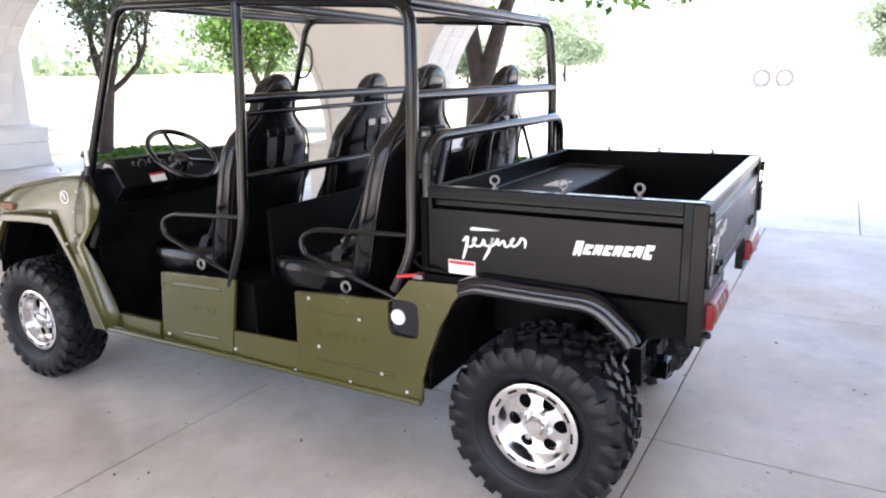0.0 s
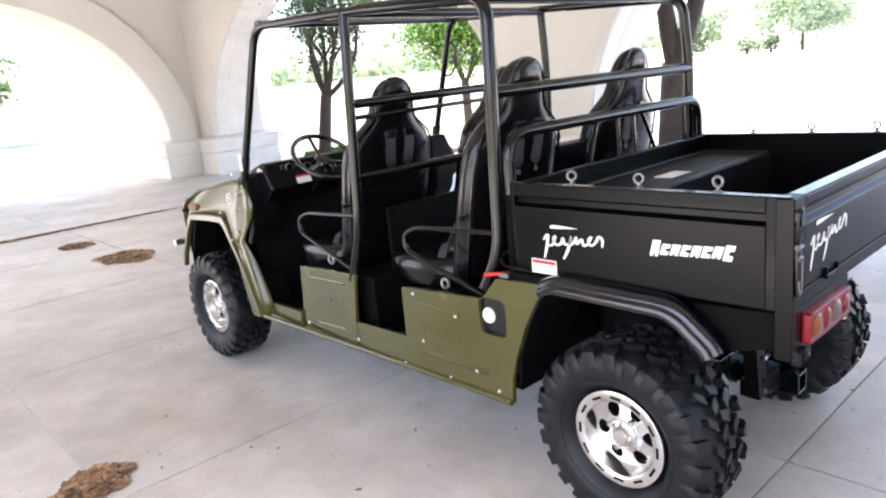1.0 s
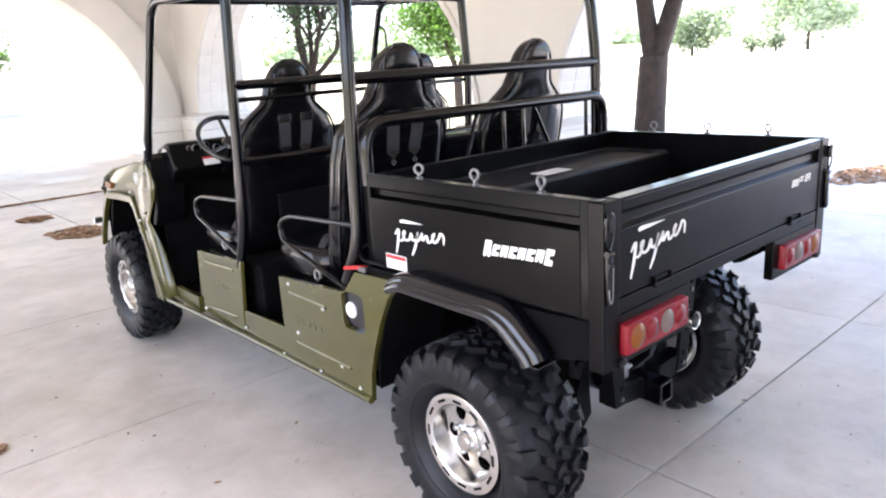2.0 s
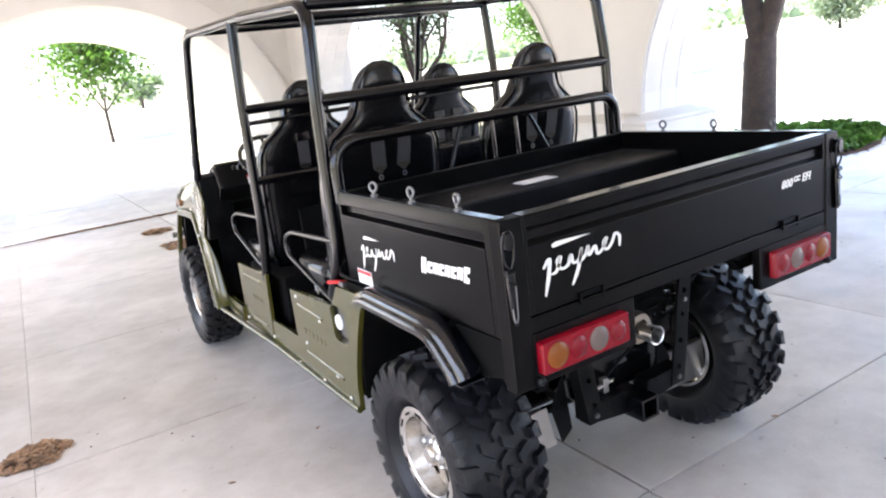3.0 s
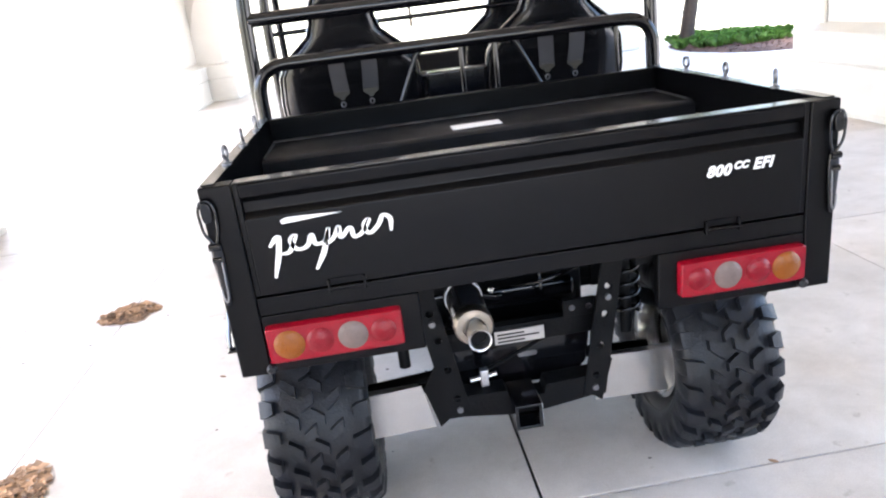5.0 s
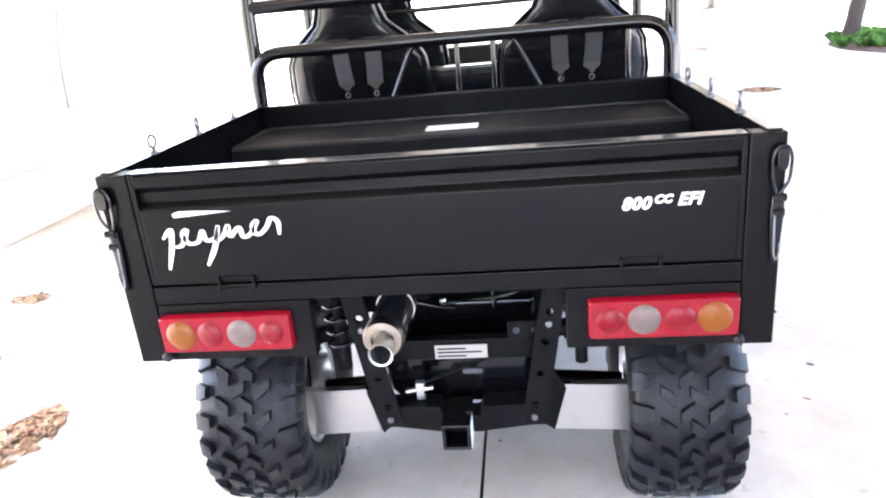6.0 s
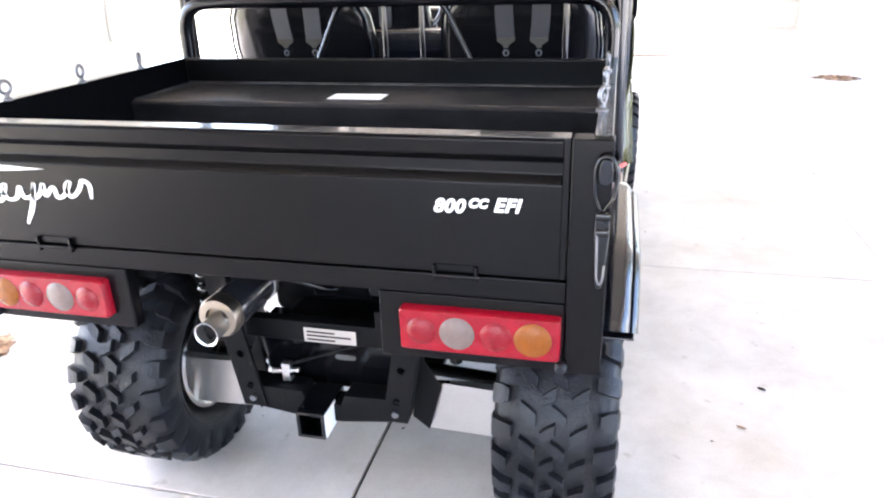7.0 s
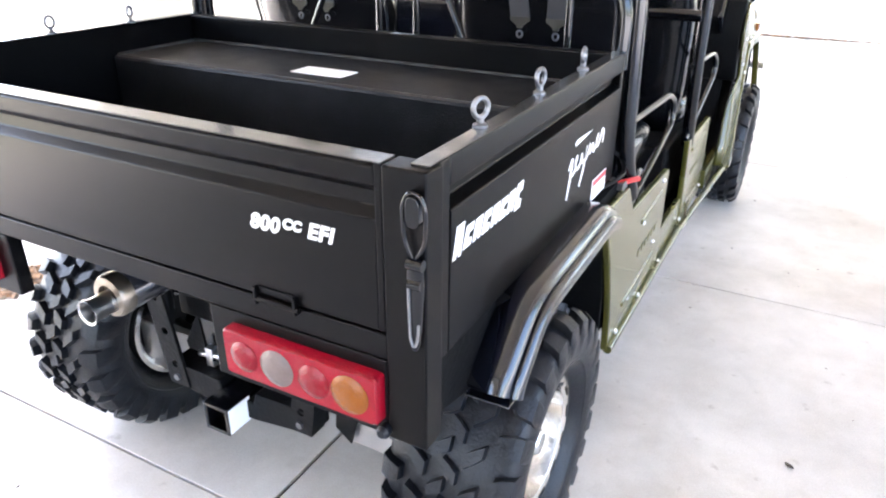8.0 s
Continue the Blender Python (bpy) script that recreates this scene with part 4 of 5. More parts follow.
for y0, y1 in ((1.06, 1.62), (1.95, 2.52)):
    part("seat_base", solid(-0.68, 0.68, y0, y1, 0.43, 0.70), MATT, car, bevel=0.015)
part("cab_bulkhead", solid(-0.53, 0.53, 1.955, 1.98, 0.70, 1.02), MATT, car, bevel=0.006)
part("rear_bulkhead", solid(-0.70, 0.70, 1.0, 1.03, 0.43, 1.18), MATT, car, bevel=0.006)
part("tunnel", solid(-0.12, 0.14, 1.0, 3.0, 0.43, 0.72), MATT, car, bevel=0.02)
part("console", solid(-0.10, 0.13, 1.25, 1.30, 0.70, 1.27), GLOSS, car, bevel=0.01)
dash = part("dashboard", plate([[(3.0, 1.20), (2.87, 1.240), (2.82, 1.235), (2.755, 1.10), (2.86, 1.01), (3.0, 0.98)]], "x", -0.69, 0.69), DULL, car, "black moulded dashboard", bevel=0.012)
for x in (-0.69, 0.69):
    part("dash_cheek", plate([[(2.945, 1.145), (2.88, 1.222), (2.825, 1.212), (2.752, 1.10), (2.855, 1.015)]], "x", x - 0.012, x + 0.012), GLOSS, dash, "glossy black end of the dashboard", bevel=0.006)
for x, z, size in ((-0.585, 1.205, 0.013), (-0.545, 1.20, 0.022), (-0.485, 1.21, 0.016), (-0.43, 1.19, 0.020), (-0.30, 1.15, 0.024), (-0.235, 1.165, 0.015), (-0.36, 1.205, 0.012)):
    y = 2.758 + (z - 1.10) * 0.48
    part("dial", lathe([(size, 0.004), (size, -0.008), (size * 0.8, -0.010), (0, -0.006)], "y", (x, y, z), 18), TUBE, dash, smooth=40)
    part("dial_ring", lathe([(size * 1.12, 0.004), (size * 1.12, -0.007), (size, -0.009), (size, 0.004)], "y", (x, y, z), 18), ZINC, dash, smooth=40)
slope = Matrix.Translation((-0.485, 2.766, 1.128)) @ Matrix.Rotation(radians(-25.7), 4, "X")
part("dash_label", solid(-0.045, 0.045, -0.004, 0.0, -0.024, 0.012, slope), WHITE, dash, "white warning label with a red heading")
part("label_heading", solid(-0.045, 0.045, -0.0042, 0.0, 0.0125, 0.024, slope), REDINK, dash)
wheel = empty("steering_wheel", (-0.395, 2.665, 1.240), car)
wheel.rotation_euler = (radians(40), 0, 0)
part("steering_rim", lathe([(0.178 + 0.014 * math.cos(k * math.tau / 10), 0.014 * math.sin(k * math.tau / 10)) for k in range(10)], "z", (0, 0, 0), 40, None, True), GLOSS, wheel, smooth=60)
for a in (90, 210, 330):
    c, s = math.cos(radians(a)), math.sin(radians(a))
    part("spoke", tube([(0.03 * c, 0.03 * s, -0.03), (0.17 * c, 0.17 * s, 0)], 0.011, 8), GLOSS, wheel, smooth=60)
part("hub", lathe([(0.045, -0.045), (0.05, -0.03), (0.04, -0.015), (0, -0.012)], "z", (0, 0, 0), 24), GLOSS, wheel, smooth=50)
part("column", tube([(0, 0, -0.03), (0, 0, -0.24)], 0.025, 12), DULL, wheel, smooth=50)

# bodywork
for s in SIDES:
    ahead = 0.075 if s > 0 else 0.0
    def skin(name, loops, a, b, mat, label="", bevel=0.006):
        return part(name, plate(loops, "x", s * a, s * b), mat, car, label, bevel=bevel)
    rear = [(1.645, 0.335), (1.638, 0.728), (1.135, 0.758), (1.055, 0.852), (0.80, 0.862), (0.865, 0.79), (0.925, 0.68), (0.978, 0.55), (1.005, 0.46), (1.018, 0.345)]
    recess = oval(1.090, 0.69, 0.071, 0.076, 5, 20)
    panel = skin("rear_panel", [rear] + ([recess] if s < 0 else []), 0.730, 0.752, OLIVE, "olive painted steel side panel")
    for z, y0, y1 in ((0.665, 1.28, 1.56), (0.445, 1.14, 1.54)):
        part("pressed_rib", tube([(s * 0.7445, y0, z), (s * 0.7445, y1, z + 0.005)], 0.0125, 12), OLIVE, panel, smooth=60)
    for i in range(6):
        part("pressed_mark", solid(s * 0.750, s * 0.7545, 1.28 + i * 0.045, 1.305 + i * 0.045, 0.545, 0.57), OLIVE, panel, bevel=0.002)
    front = [(2.53, 0.36), (2.485, 0.715), (1.985, 0.735), (2.03, 0.46), (2.045, 0.36)]
    door = skin("step_panel", [front], 0.733, 0.755, OLIVE)
    for z, y0, y1 in ((0.675, 2.08, 2.40), (0.43, 2.12, 2.36)):
        part("pressed_rib", tube([(s * 0.7475, y0, z), (s * 0.7475, y1, z - 0.01)], 0.0125, 12), OLIVE, door, smooth=60)
    for i in range(4):
        part("pressed_mark", solid(s * 0.753, s * 0.7575, 2.13 + i * 0.045, 2.155 + i * 0.045, 0.555, 0.578), OLIVE, door, bevel=0.002)
    skin("sill_panel", [[(2.045, 0.36), (2.03, 0.485), (1.64, 0.495), (1.643, 0.345)]], 0.728, 0.750, OLIVE)
    skin("sill_panel", [[(2.96, 0.38), (2.94, 0.455), (2.515, 0.455), (2.53, 0.36)]], 0.740, 0.772, OLIVE)
    rail = part("sill_rail", tube(rounded([(s * 0.752, 1.02, 0.352), (s * 0.760, 2.0, 0.357), (s * 0.812, 2.90, 0.378)], 0.1), 0.014, 10), OLIVE, car, smooth=60)
    # Upper bolts are olive dimples given bright steel to paint their white glints.
    for y, z in ((1.08, 0.385), (1.36, 0.372), (1.66, 0.366), (2.02, 0.40), (2.47, 0.40), (2.80, 0.405), (1.56, 0.71), (1.30, 0.655), (1.52, 0.50), (1.20, 0.44)):
        part("bolt", lathe([(0.0085, 0.0), (0.008, s * 0.005), (0.0045, s * 0.008), (0, s * 0.008)], "x", (s * (0.7545 if z < 0.41 else 0.7505), y, z), 12), STEEL, panel if y < 1.7 else door, smooth=50)
    # front wing: flared band round the wheel, bulging side, edge folded back towards the cab
    band = [(2.865, 0.372), (3.03, 0.65), (3.14, 0.79), (3.20, 0.88), (3.25, 0.93), (3.45, 0.93), (3.72, 0.915), (3.80, 0.80), (3.885, 0.63), (3.90, 0.545), (3.883, 0.545), (3.864, 0.62), (3.775, 0.79), (3.705, 0.872), (3.45, 0.885), (3.285, 0.885), (3.245, 0.86), (3.18, 0.78), (3.075, 0.65), (2.955, 0.372)]
    bm = plate([band], "x", s * 0.803, s * 0.838)
    for v in bm.verts:
        v.co.x -= s * 0.074 * (v.co.z - 0.372)
    part("front_flare", bm, OLIVE, car, "olive flared wheel arch", bevel=0.010)
    part("arch_liner", plate([band], "x", s * 0.60, s * 0.755), MATT, car)
    low = [(3.10, 0.745), (3.14, 0.79), (3.20, 0.88), (3.25, 0.93), (3.33, 0.932), (3.40, 0.932), (3.48, 0.930), (3.60, 0.922), (3.72, 0.915), (3.79, 0.83)]
    high = [(3.055, 0.76, 0.790), (3.06, 0.84, 0.788), (3.04, 1.0, 0.786), (2.965, 1.142, 0.782), (3.14, 1.136, 0.770), (3.26, 1.116, 0.766), (3.43, 1.090, 0.757), (3.64, 1.052, 0.742), (3.79, 1.0, 0.730), (3.91, 0.90, 0.724)]
    rings = []
    for (y0, z0), (y1, z1, x1) in zip(low, high):
        x0 = 0.826 - 0.074 * (z0 - 0.372)
        rings.append([Vector((s * (x0 + (x1 - x0) * u + 0.022 * u * (1 - u)), y0 + (y1 - y0) * u, z0 + (z1 - z0) * u)) for u in (0, 0.2, 0.4, 0.6, 0.8, 0.93, 1)])
    wing = part("front_wing", ribbed(rings), OLIVE, car, "olive painted front wing", smooth=50)
    wing.modifiers.new("sheet", "SOLIDIFY").thickness = 0.010
    part("wing_edge", tube([(s * x, y, z) for y, z, x in high[3:]], 0.006, 8), OLIVE, wing, smooth=60)
    fold = [(2.948, 1.15, 0.782), (3.0, 1.085, 0.785), (3.04, 1.0, 0.788), (3.06, 0.84, 0.790), (3.10, 0.77, 0.797), (3.03, 0.65, 0.812), (2.93, 0.48, 0.825), (2.87, 0.385, 0.830)]
    edge = [(2.936, 1.155, 0.792), (2.862, 1.10, 0.797), (2.825, 1.03, 0.799), (2.862, 0.955, 0.799), (3.005, 0.812, 0.796), (2.93, 0.66, 0.770), (2.83, 0.50, 0.775), (2.80, 0.40, 0.778)]
    rings = [[Vector((s * (a[2] + (b[2] - a[2]) * u), a[0] + (b[0] - a[0]) * u, a[1] + (b[1] - a[1]) * u)) for u in (0, 0.5, 1)] for a, b in zip(fold, edge)]
    fold_back = part("wing_return", ribbed(rings), OLIVE, wing, smooth=30)
    fold_back.modifiers.new("sheet", "SOLIDIFY").thickness = 0.008
    for y, z, x in ((3.005, 1.08, 0.787), (3.045, 0.975, 0.790), (3.065, 0.85, 0.792), (3.135, 0.80, 0.800), (3.26, 0.955, 0.790)):
        part("bolt", lathe([(0.008, 0.0), (0.0075, s * 0.006), (0.004, s * 0.009), (0, s * 0.009)], "x", (s * x, y, z), 12), STEEL, wing, smooth=50)
    part("turn_signal", loft([[Vector((s * x, 3.665 + u, 0.960 + v)) for u, v in oval(0, 0, 0.060 - d, 0.021 - d, 6, 20)] for x, d in ((0.755, 0.0), (0.786, 0.0), (0.791, 0.004))]), AMBER, wing, "amber turn signal", smooth=40)
    part("emblem", lathe([(0.034, -s * 0.010), (0.034, s * 0.002), (0.028, s * 0.002), (0.028, -s * 0.010)], "x", (s * 0.790, 3.115, 1.045), 28), WHITE, wing, "round white emblem ring")
    part("emblem_bar", tube([(s * 0.789, 3.122, 1.060), (s * 0.790, 3.108, 1.034)], 0.006, 8), WHITE, wing, smooth=60)
    guard = [(s * 0.44, 0.57), (s * 0.765, 0.57), (s * 0.755, 0.90), (s * 0.44, 0.90)]
    part("mud_guard", plate([guard] + [oval(s * x, z, 0.014, 0.024, 2.5, 12) for x, z in ((0.745, 0.600), (0.70, 0.612), (0.655, 0.624))], "y", 3.862, 3.872), MATT, car, "black inner mud guard with oval holes")
    part("wheel_well", plate([[(2.99, 0.40), (3.95, 0.40), (3.95, 0.90), (3.2, 0.95), (2.99, 0.9)]], "x", s * 0.40, s * 0.42), MATT, car)
    part("wheel_well", solid(s * 0.42, s * 0.76, 3.18, 3.92, 0.905, 0.925), MATT, car)
    part("wheel_well", solid(s * 0.42, s * 0.72, 2.985, 3.0, 0.40, 0.92), MATT, car)
    part("bumper_end", tube([(s * 0.70, 3.98, 0.70), (s * 0.83, 3.97, 0.70)], 0.022, 12), STEEL, car, "bright round bumper end", smooth=40)
    # black cowl side between wing and cab
    cowl = [(3.0, 1.135), (2.95, 1.19), (2.885, 1.165), (2.855, 1.02), (2.88, 0.88), (2.945, 0.785), (2.985, 0.795), (2.92, 0.91), (2.90, 1.0), (2.938, 1.085)]
    skin("cowl_side", [cowl], 0.62, 0.783, DULL, "black moulded cowl", 0.010)
    part("post_bracket", loft([[Vector((s * (x + i * 0.018), y + j * 0.024, z)) for i, j in ((-1, -1), (1, -1), (1, 1), (-1, 1))] for x, y, z in ((0.776, 2.925 + 1.7 * ahead, 1.145), (0.784, 2.885 + 1.9 * ahead, 1.18), (0.781, 2.845 + 2.0 * ahead, 1.285))]), DULL, car, bevel=0.004)
    # rear flare: two-rib black plastic moulding
    path = rounded([(0.83, 0.855, 0), (0.77, 0.880, 0), (0.318, 0.872, 0), (0.205, 0.775, 0), (0.190, 0.748, 0)], 0.06, 5)
    section = ((0.690, 0.012), (0.705, 0.020), (0.725, 0.025), (0.745, 0.026), (0.760, 0.022), (0.770, 0.014), (0.7755, 0.004), (0.7765, 0.000), (0.780, 0.002), (0.787, -0.002), (0.7915, -0.009), (0.793, -0.020), (0.790, -0.030), (0.781, -0.030), (0.768, -0.012), (0.69, -0.012))
    rings = []
    for i, p in enumerate(path):
        d = (path[min(i + 1, len(path) - 1)] - path[max(i - 1, 0)]).normalized()
        rings.append([Vector((s * x, p.x + d.y * e, p.y - d.x * e)) for x, e in section])
    part("rear_flare", loft(rings), GLOSS, car, "glossy black rear wheel-arch moulding", smooth=55)
    part("inner_arch", plate([[(0.99, 0.40), (1.0, 0.88), (0.30, 0.88), (0.17, 0.765), (0.20, 0.755), (0.34, 0.862), (0.80, 0.862), (0.90, 0.74), (0.97, 0.55)]], "x", s * 0.42, s * 0.728), MATT, car)
    part("flare_base", solid(s * 0.700, s * 0.784, 0.165, 0.205, 0.742, 0.747), GLOSS, car, bevel=0.002)
    part("mud_guard", plate([[(0.047, 0.775), (0.047, 0.884), (0.33, 0.872), (0.225, 0.775), (0.205, 0.742), (0.170, 0.745)]], "x", s * 0.676, s * 0.700), MATT, car, bevel=0.004)
    # grab bars
    for y in (0.0, 0.855):
        bar = [(s * 0.722, 1.065 + y, 1.02), (s * 0.735, 1.52 + y, 1.005), (s * 0.742, 1.59 + y, 0.97), (s * 0.742, 1.585 + y, 0.90), (s * 0.735, 1.13 + y, 0.765 - y * 0.03)]
        part("grab_bar", tube(rounded(bar, 0.06), 0.0105, 10), TUBE, car, smooth=60)
        part("belt_anchor", tube([(s * 0.70, 1.40 + y + 0.022 * math.cos(a), 0.765 + 0.022 * math.sin(a)) for a in [k * math.tau / 16 for k in range(16)]], 0.006, 6, closed=True), STEEL, car, smooth=60)
    lever = part("bed_release", tube(rounded([(s * 0.71, 0.985, 0.868), (s * 0.742, 1.04, 0.872), (s * 0.758, 1.105, 0.862)], 0.03), 0.0075, 8), REDPLASTIC, car, "red bed release lever", smooth=60)
    part("release_bracket", solid(s * 0.70, s * 0.745, 1.0, 1.045, 0.856, 0.876), ZINC, lever, bevel=0.003)
    part("brake_line", tube(rounded([(s * 0.70, 0.90, 0.885), (s * 0.735, 0.95, 0.90), (s * 0.74, 1.02, 0.905), (s * 0.715, 1.06, 0.93), (s * 0.70, 1.03, 0.95)], 0.03), 0.006, 6), DULL, lever, smooth=60)

part("filler_pocket", loft([[Vector((x, 1.090 + u, 0.69 + v)) for u, v in oval(0, 0, 0.073 - d, 0.078 - d, 5, 20)] for x, d in ((-0.735, -0.006), (-0.70, 0.0), (-0.665, 0.006))]), GLOSS, car, smooth=40)
part("fuel_cap", lathe([(0.033, -0.70), (0.034, -0.732), (0.029, -0.742), (0.0, -0.746)], "x", (0, 1.122, 0.688), 24), WHITE, car, "round white fuel cap", smooth=40)

# bonnet and nose
spine = [(3.02, 1.118, 0.755), (3.10, 1.128, 0.755), (3.40, 1.104, 0.755), (3.62, 1.070, 0.755), (3.84, 1.00, 0.755), (3.95, 0.92, 0.745), (3.99, 0.80, 0.73), (3.99, 0.60, 0.72)]
bm = bmesh.new()
grid = []
for y, z, w in spine:
    grid.append([bm.verts.new((w * u / 6, y, z + 0.03 * (1 - (u / 6) ** 4) * (1 if z > 0.9 else 0))) for u in range(-6, 7)])
for a, b in zip(grid, grid[1:]):
    for k in range(12):
        bm.faces.new((a[k], a[k + 1], b[k + 1], b[k]))
bonnet = part("bonnet", bm, OLIVE, car, "olive painted bonnet", smooth=50)
shell = bonnet.modifiers.new("sheet", "SOLIDIFY")
shell.thickness = 0.015
for x in (-0.55, -0.30, 0.30, 0.55):
    part("bonnet_catch", lathe([(0.012, 0.0), (0.014, 0.012), (0.008, 0.024), (0, 0.026)], "z", (x, 3.52, 1.128), 12), STEEL, bonnet, smooth=50)
part("skid_plate", solid(-0.24, 0.24, 0.62, 3.2, 0.300, 0.315), DULL, car)
part("front_frame", solid(-0.55, 0.55, 3.0, 4.0, 0.35, 0.45), DULL, car)


# wheels
def make_wheel(at, s, wide, grow=1.0):
    w = empty("wheel", at, car)
    w.scale = (1, grow, grow)
    h = wide / 2
    rim_r = 0.165
    tread = [(rim_r, -h * 0.50), (rim_r + 0.012, -h * 0.62), (0.205, -h * 0.90), (0.235, -h * 0.985), (0.262, -h), (0.297, -h * 0.95), (0.312, -h * 0.84), (0.320, -h * 0.5), (0.322, 0), (0.320, h * 0.5), (0.312, h * 0.84), (0.297, h * 0.95), (0.262, h), (0.235, h * 0.985), (0.205, h * 0.90), (rim_r + 0.012, h * 0.62), (rim_r, h * 0.50)]
    bm = lathe(tread, "x", n=60, closed=True)
    steps = 24
    pitch = math.tau / steps
    for k in range(steps):
        for row in (-1, 1):
            spin = Matrix.Rotation((k + (0.5 if row > 0 else 0)) * pitch, 4, "X")
            toe = 0.63 if k % 2 else 0.70
            # shoulder block folded over the edge
            lug = [((toe, 0.308, -0.020), (toe + 0.02, 0.337, -0.016), (toe + 0.02, 0.337, 0.012), (toe, 0.308, 0.016)),
                   ((0.84, 0.298, -0.027), (0.83, 0.333, -0.024), (0.83, 0.333, 0.020), (0.84, 0.298, 0.023)),
                   ((0.985, 0.284, -0.028), (0.975, 0.317, -0.025), (0.975, 0.317, 0.021), (0.985, 0.284, 0.024)),
                   ((1.00, 0.262, -0.024), (1.022, 0.282, -0.020), (1.022, 0.282, 0.016), (1.00, 0.262, 0.020)),
                   ((0.985, 0.240, -0.018), (1.000, 0.248, -0.013), (1.000, 0.248, 0.009), (0.985, 0.240, 0.014))]
            loft([[spin @ Vector((row * h * x, t, r)) for x, r, t in ring] for ring in lug], bm)
            # two skewed centre blocks a pitch, the inner one reaching over the middle line
            for c0, c1, half, skew, lead in ((0.27, 0.52, 0.0150, 0.75, 0.48), (-0.03, 0.20, 0.0150, -0.6, 0.0)):
                spin2 = Matrix.Rotation((k + lead + (0.5 if row > 0 else 0)) * pitch, 4, "X")
                rings = []
                for x in (c0, (c0 + c1) / 2, c1):
                    mid = (x - (c0 + c1) / 2) * h * skew
                    wide = half * (1.0 if x != c1 else 0.8)
                    rings.append([spin2 @ Vector((row * h * x, mid + t, r)) for r, t in ((0.310, -wide - 0.003), (0.339, -wide), (0.339, wide), (0.310, wide + 0.003))])
                loft(rings, bm)
    for row in (-1, 1):
        lathe([(0.212, row * h * 0.90), (0.215, row * h * 0.945), (0.222, row * h * 0.965), (0.226, row * h * 0.94)], "x", n=60, bm=bm, closed=True)
    part("tyre", bm, RUBBER, w, "chunky all-terrain tyre", smooth=38)
    # rim: lipped barrel, dished face with six oval holes
    o, deep = s, h * 1.22
    barrel = [(0.148, -o * h * 0.76), (0.160, -o * h * 0.82), (0.172, -o * h * 0.80), (0.174, -o * h * 0.72), (0.166, -o * h * 0.5), (0.167, o * deep * 0.45), (0.174, o * deep * 0.56), (0.172, o * deep * 0.62), (0.162, o * deep * 0.635), (0.139, o * deep * 0.62), (0.134, o * deep * 0.60), (0.129, o * deep * 0.36), (0.123, o * deep * 0.29), (0.121, o * deep * 0.2), (0.142, -o * deep * 0.45)]
    rim = part("rim", lathe(barrel, "x", n=60, closed=True), ALUMINIUM, w, "polished alloy rim", smooth=40)
    bm = bmesh.new()

    def dish(t, r):
        x = o * (deep * (0.27 + 0.09 * (1 - (r - 0.04) / 0.085)))
        return Vector((x, r * math.cos(t), r * math.sin(t)))

    for k in range(6):
        t0 = k * math.tau / 6 - 0.04
        n, inner, outer, back = 32, [], [], []
        for i in range(n):
            a = i * math.tau / n + math.pi / 4
            c, q = math.cos(a), math.sin(a)
            m = max(abs(c), abs(q))
            outer.append(bm.verts.new(dish(t0 + math.pi / 6 * c / m, 0.083 + 0.042 * q / m)))
            ht, hr = t0 + 0.275 * c, 0.090 + 0.0265 * q
            inner.append(bm.verts.new(dish(ht, hr)))
            back.append(bm.verts.new(dish(ht, hr) - Vector((o * 0.016, 0, 0))))
        for i in range(n):
            bm.faces.new((outer[i - 1], outer[i], inner[i], inner[i - 1]))
            bm.faces.new((inner[i - 1], inner[i], back[i], back[i - 1]))
    bmesh.ops.remove_doubles(bm, verts=bm.verts, dist=1e-5)
    part("rim_face", bm, ALUMINIUM, rim, smooth=40)
    part("centre_cap", lathe([(0.046, o * deep * 0.30), (0.046, o * deep * 0.41), (0.036, o * deep * 0.44), (0.033, o * deep * 0.52), (0.026, o * deep * 0.56), (0, o * deep * 0.57)], "x", n=28), ALUMINIUM, rim, smooth=40)
    for k in range(4):
        a = k * math.tau / 4 + 0.5
        part("wheel_nut", lathe([(0.011, o * deep * 0.30), (0.011, o * deep * 0.45), (0.006, o * deep * 0.48), (0, o * deep * 0.48)], "x", (0, 0.058 * math.cos(a), 0.058 * math.sin(a)), 8), STEEL, rim, smooth=30)
    # Dark blocks set slightly proud of the lip paint the shade in slots.
    for k in range(12):
        spin = Matrix.Rotation(k * math.tau / 12, 4, "X")
        part("slot_shade_block", solid(o * deep * 0.58, o * deep * 0.634, -0.019, 0.019, 0.1455, 0.1545, spin), DULL, rim)
    part("brake_drum", lathe([(0.118, -o * h * 0.3), (0.118, o * h * 0.08), (0.05, o * h * 0.12), (0, o * h * 0.12)], "x", n=32), DULL, w, smooth=40)
    return w


for s in SIDES:
    make_wheel((s * 0.618, 0.556, 0.342), s, 0.308, 1.022)
    make_wheel((s * 0.742, 3.475, 0.336), s, 0.25)

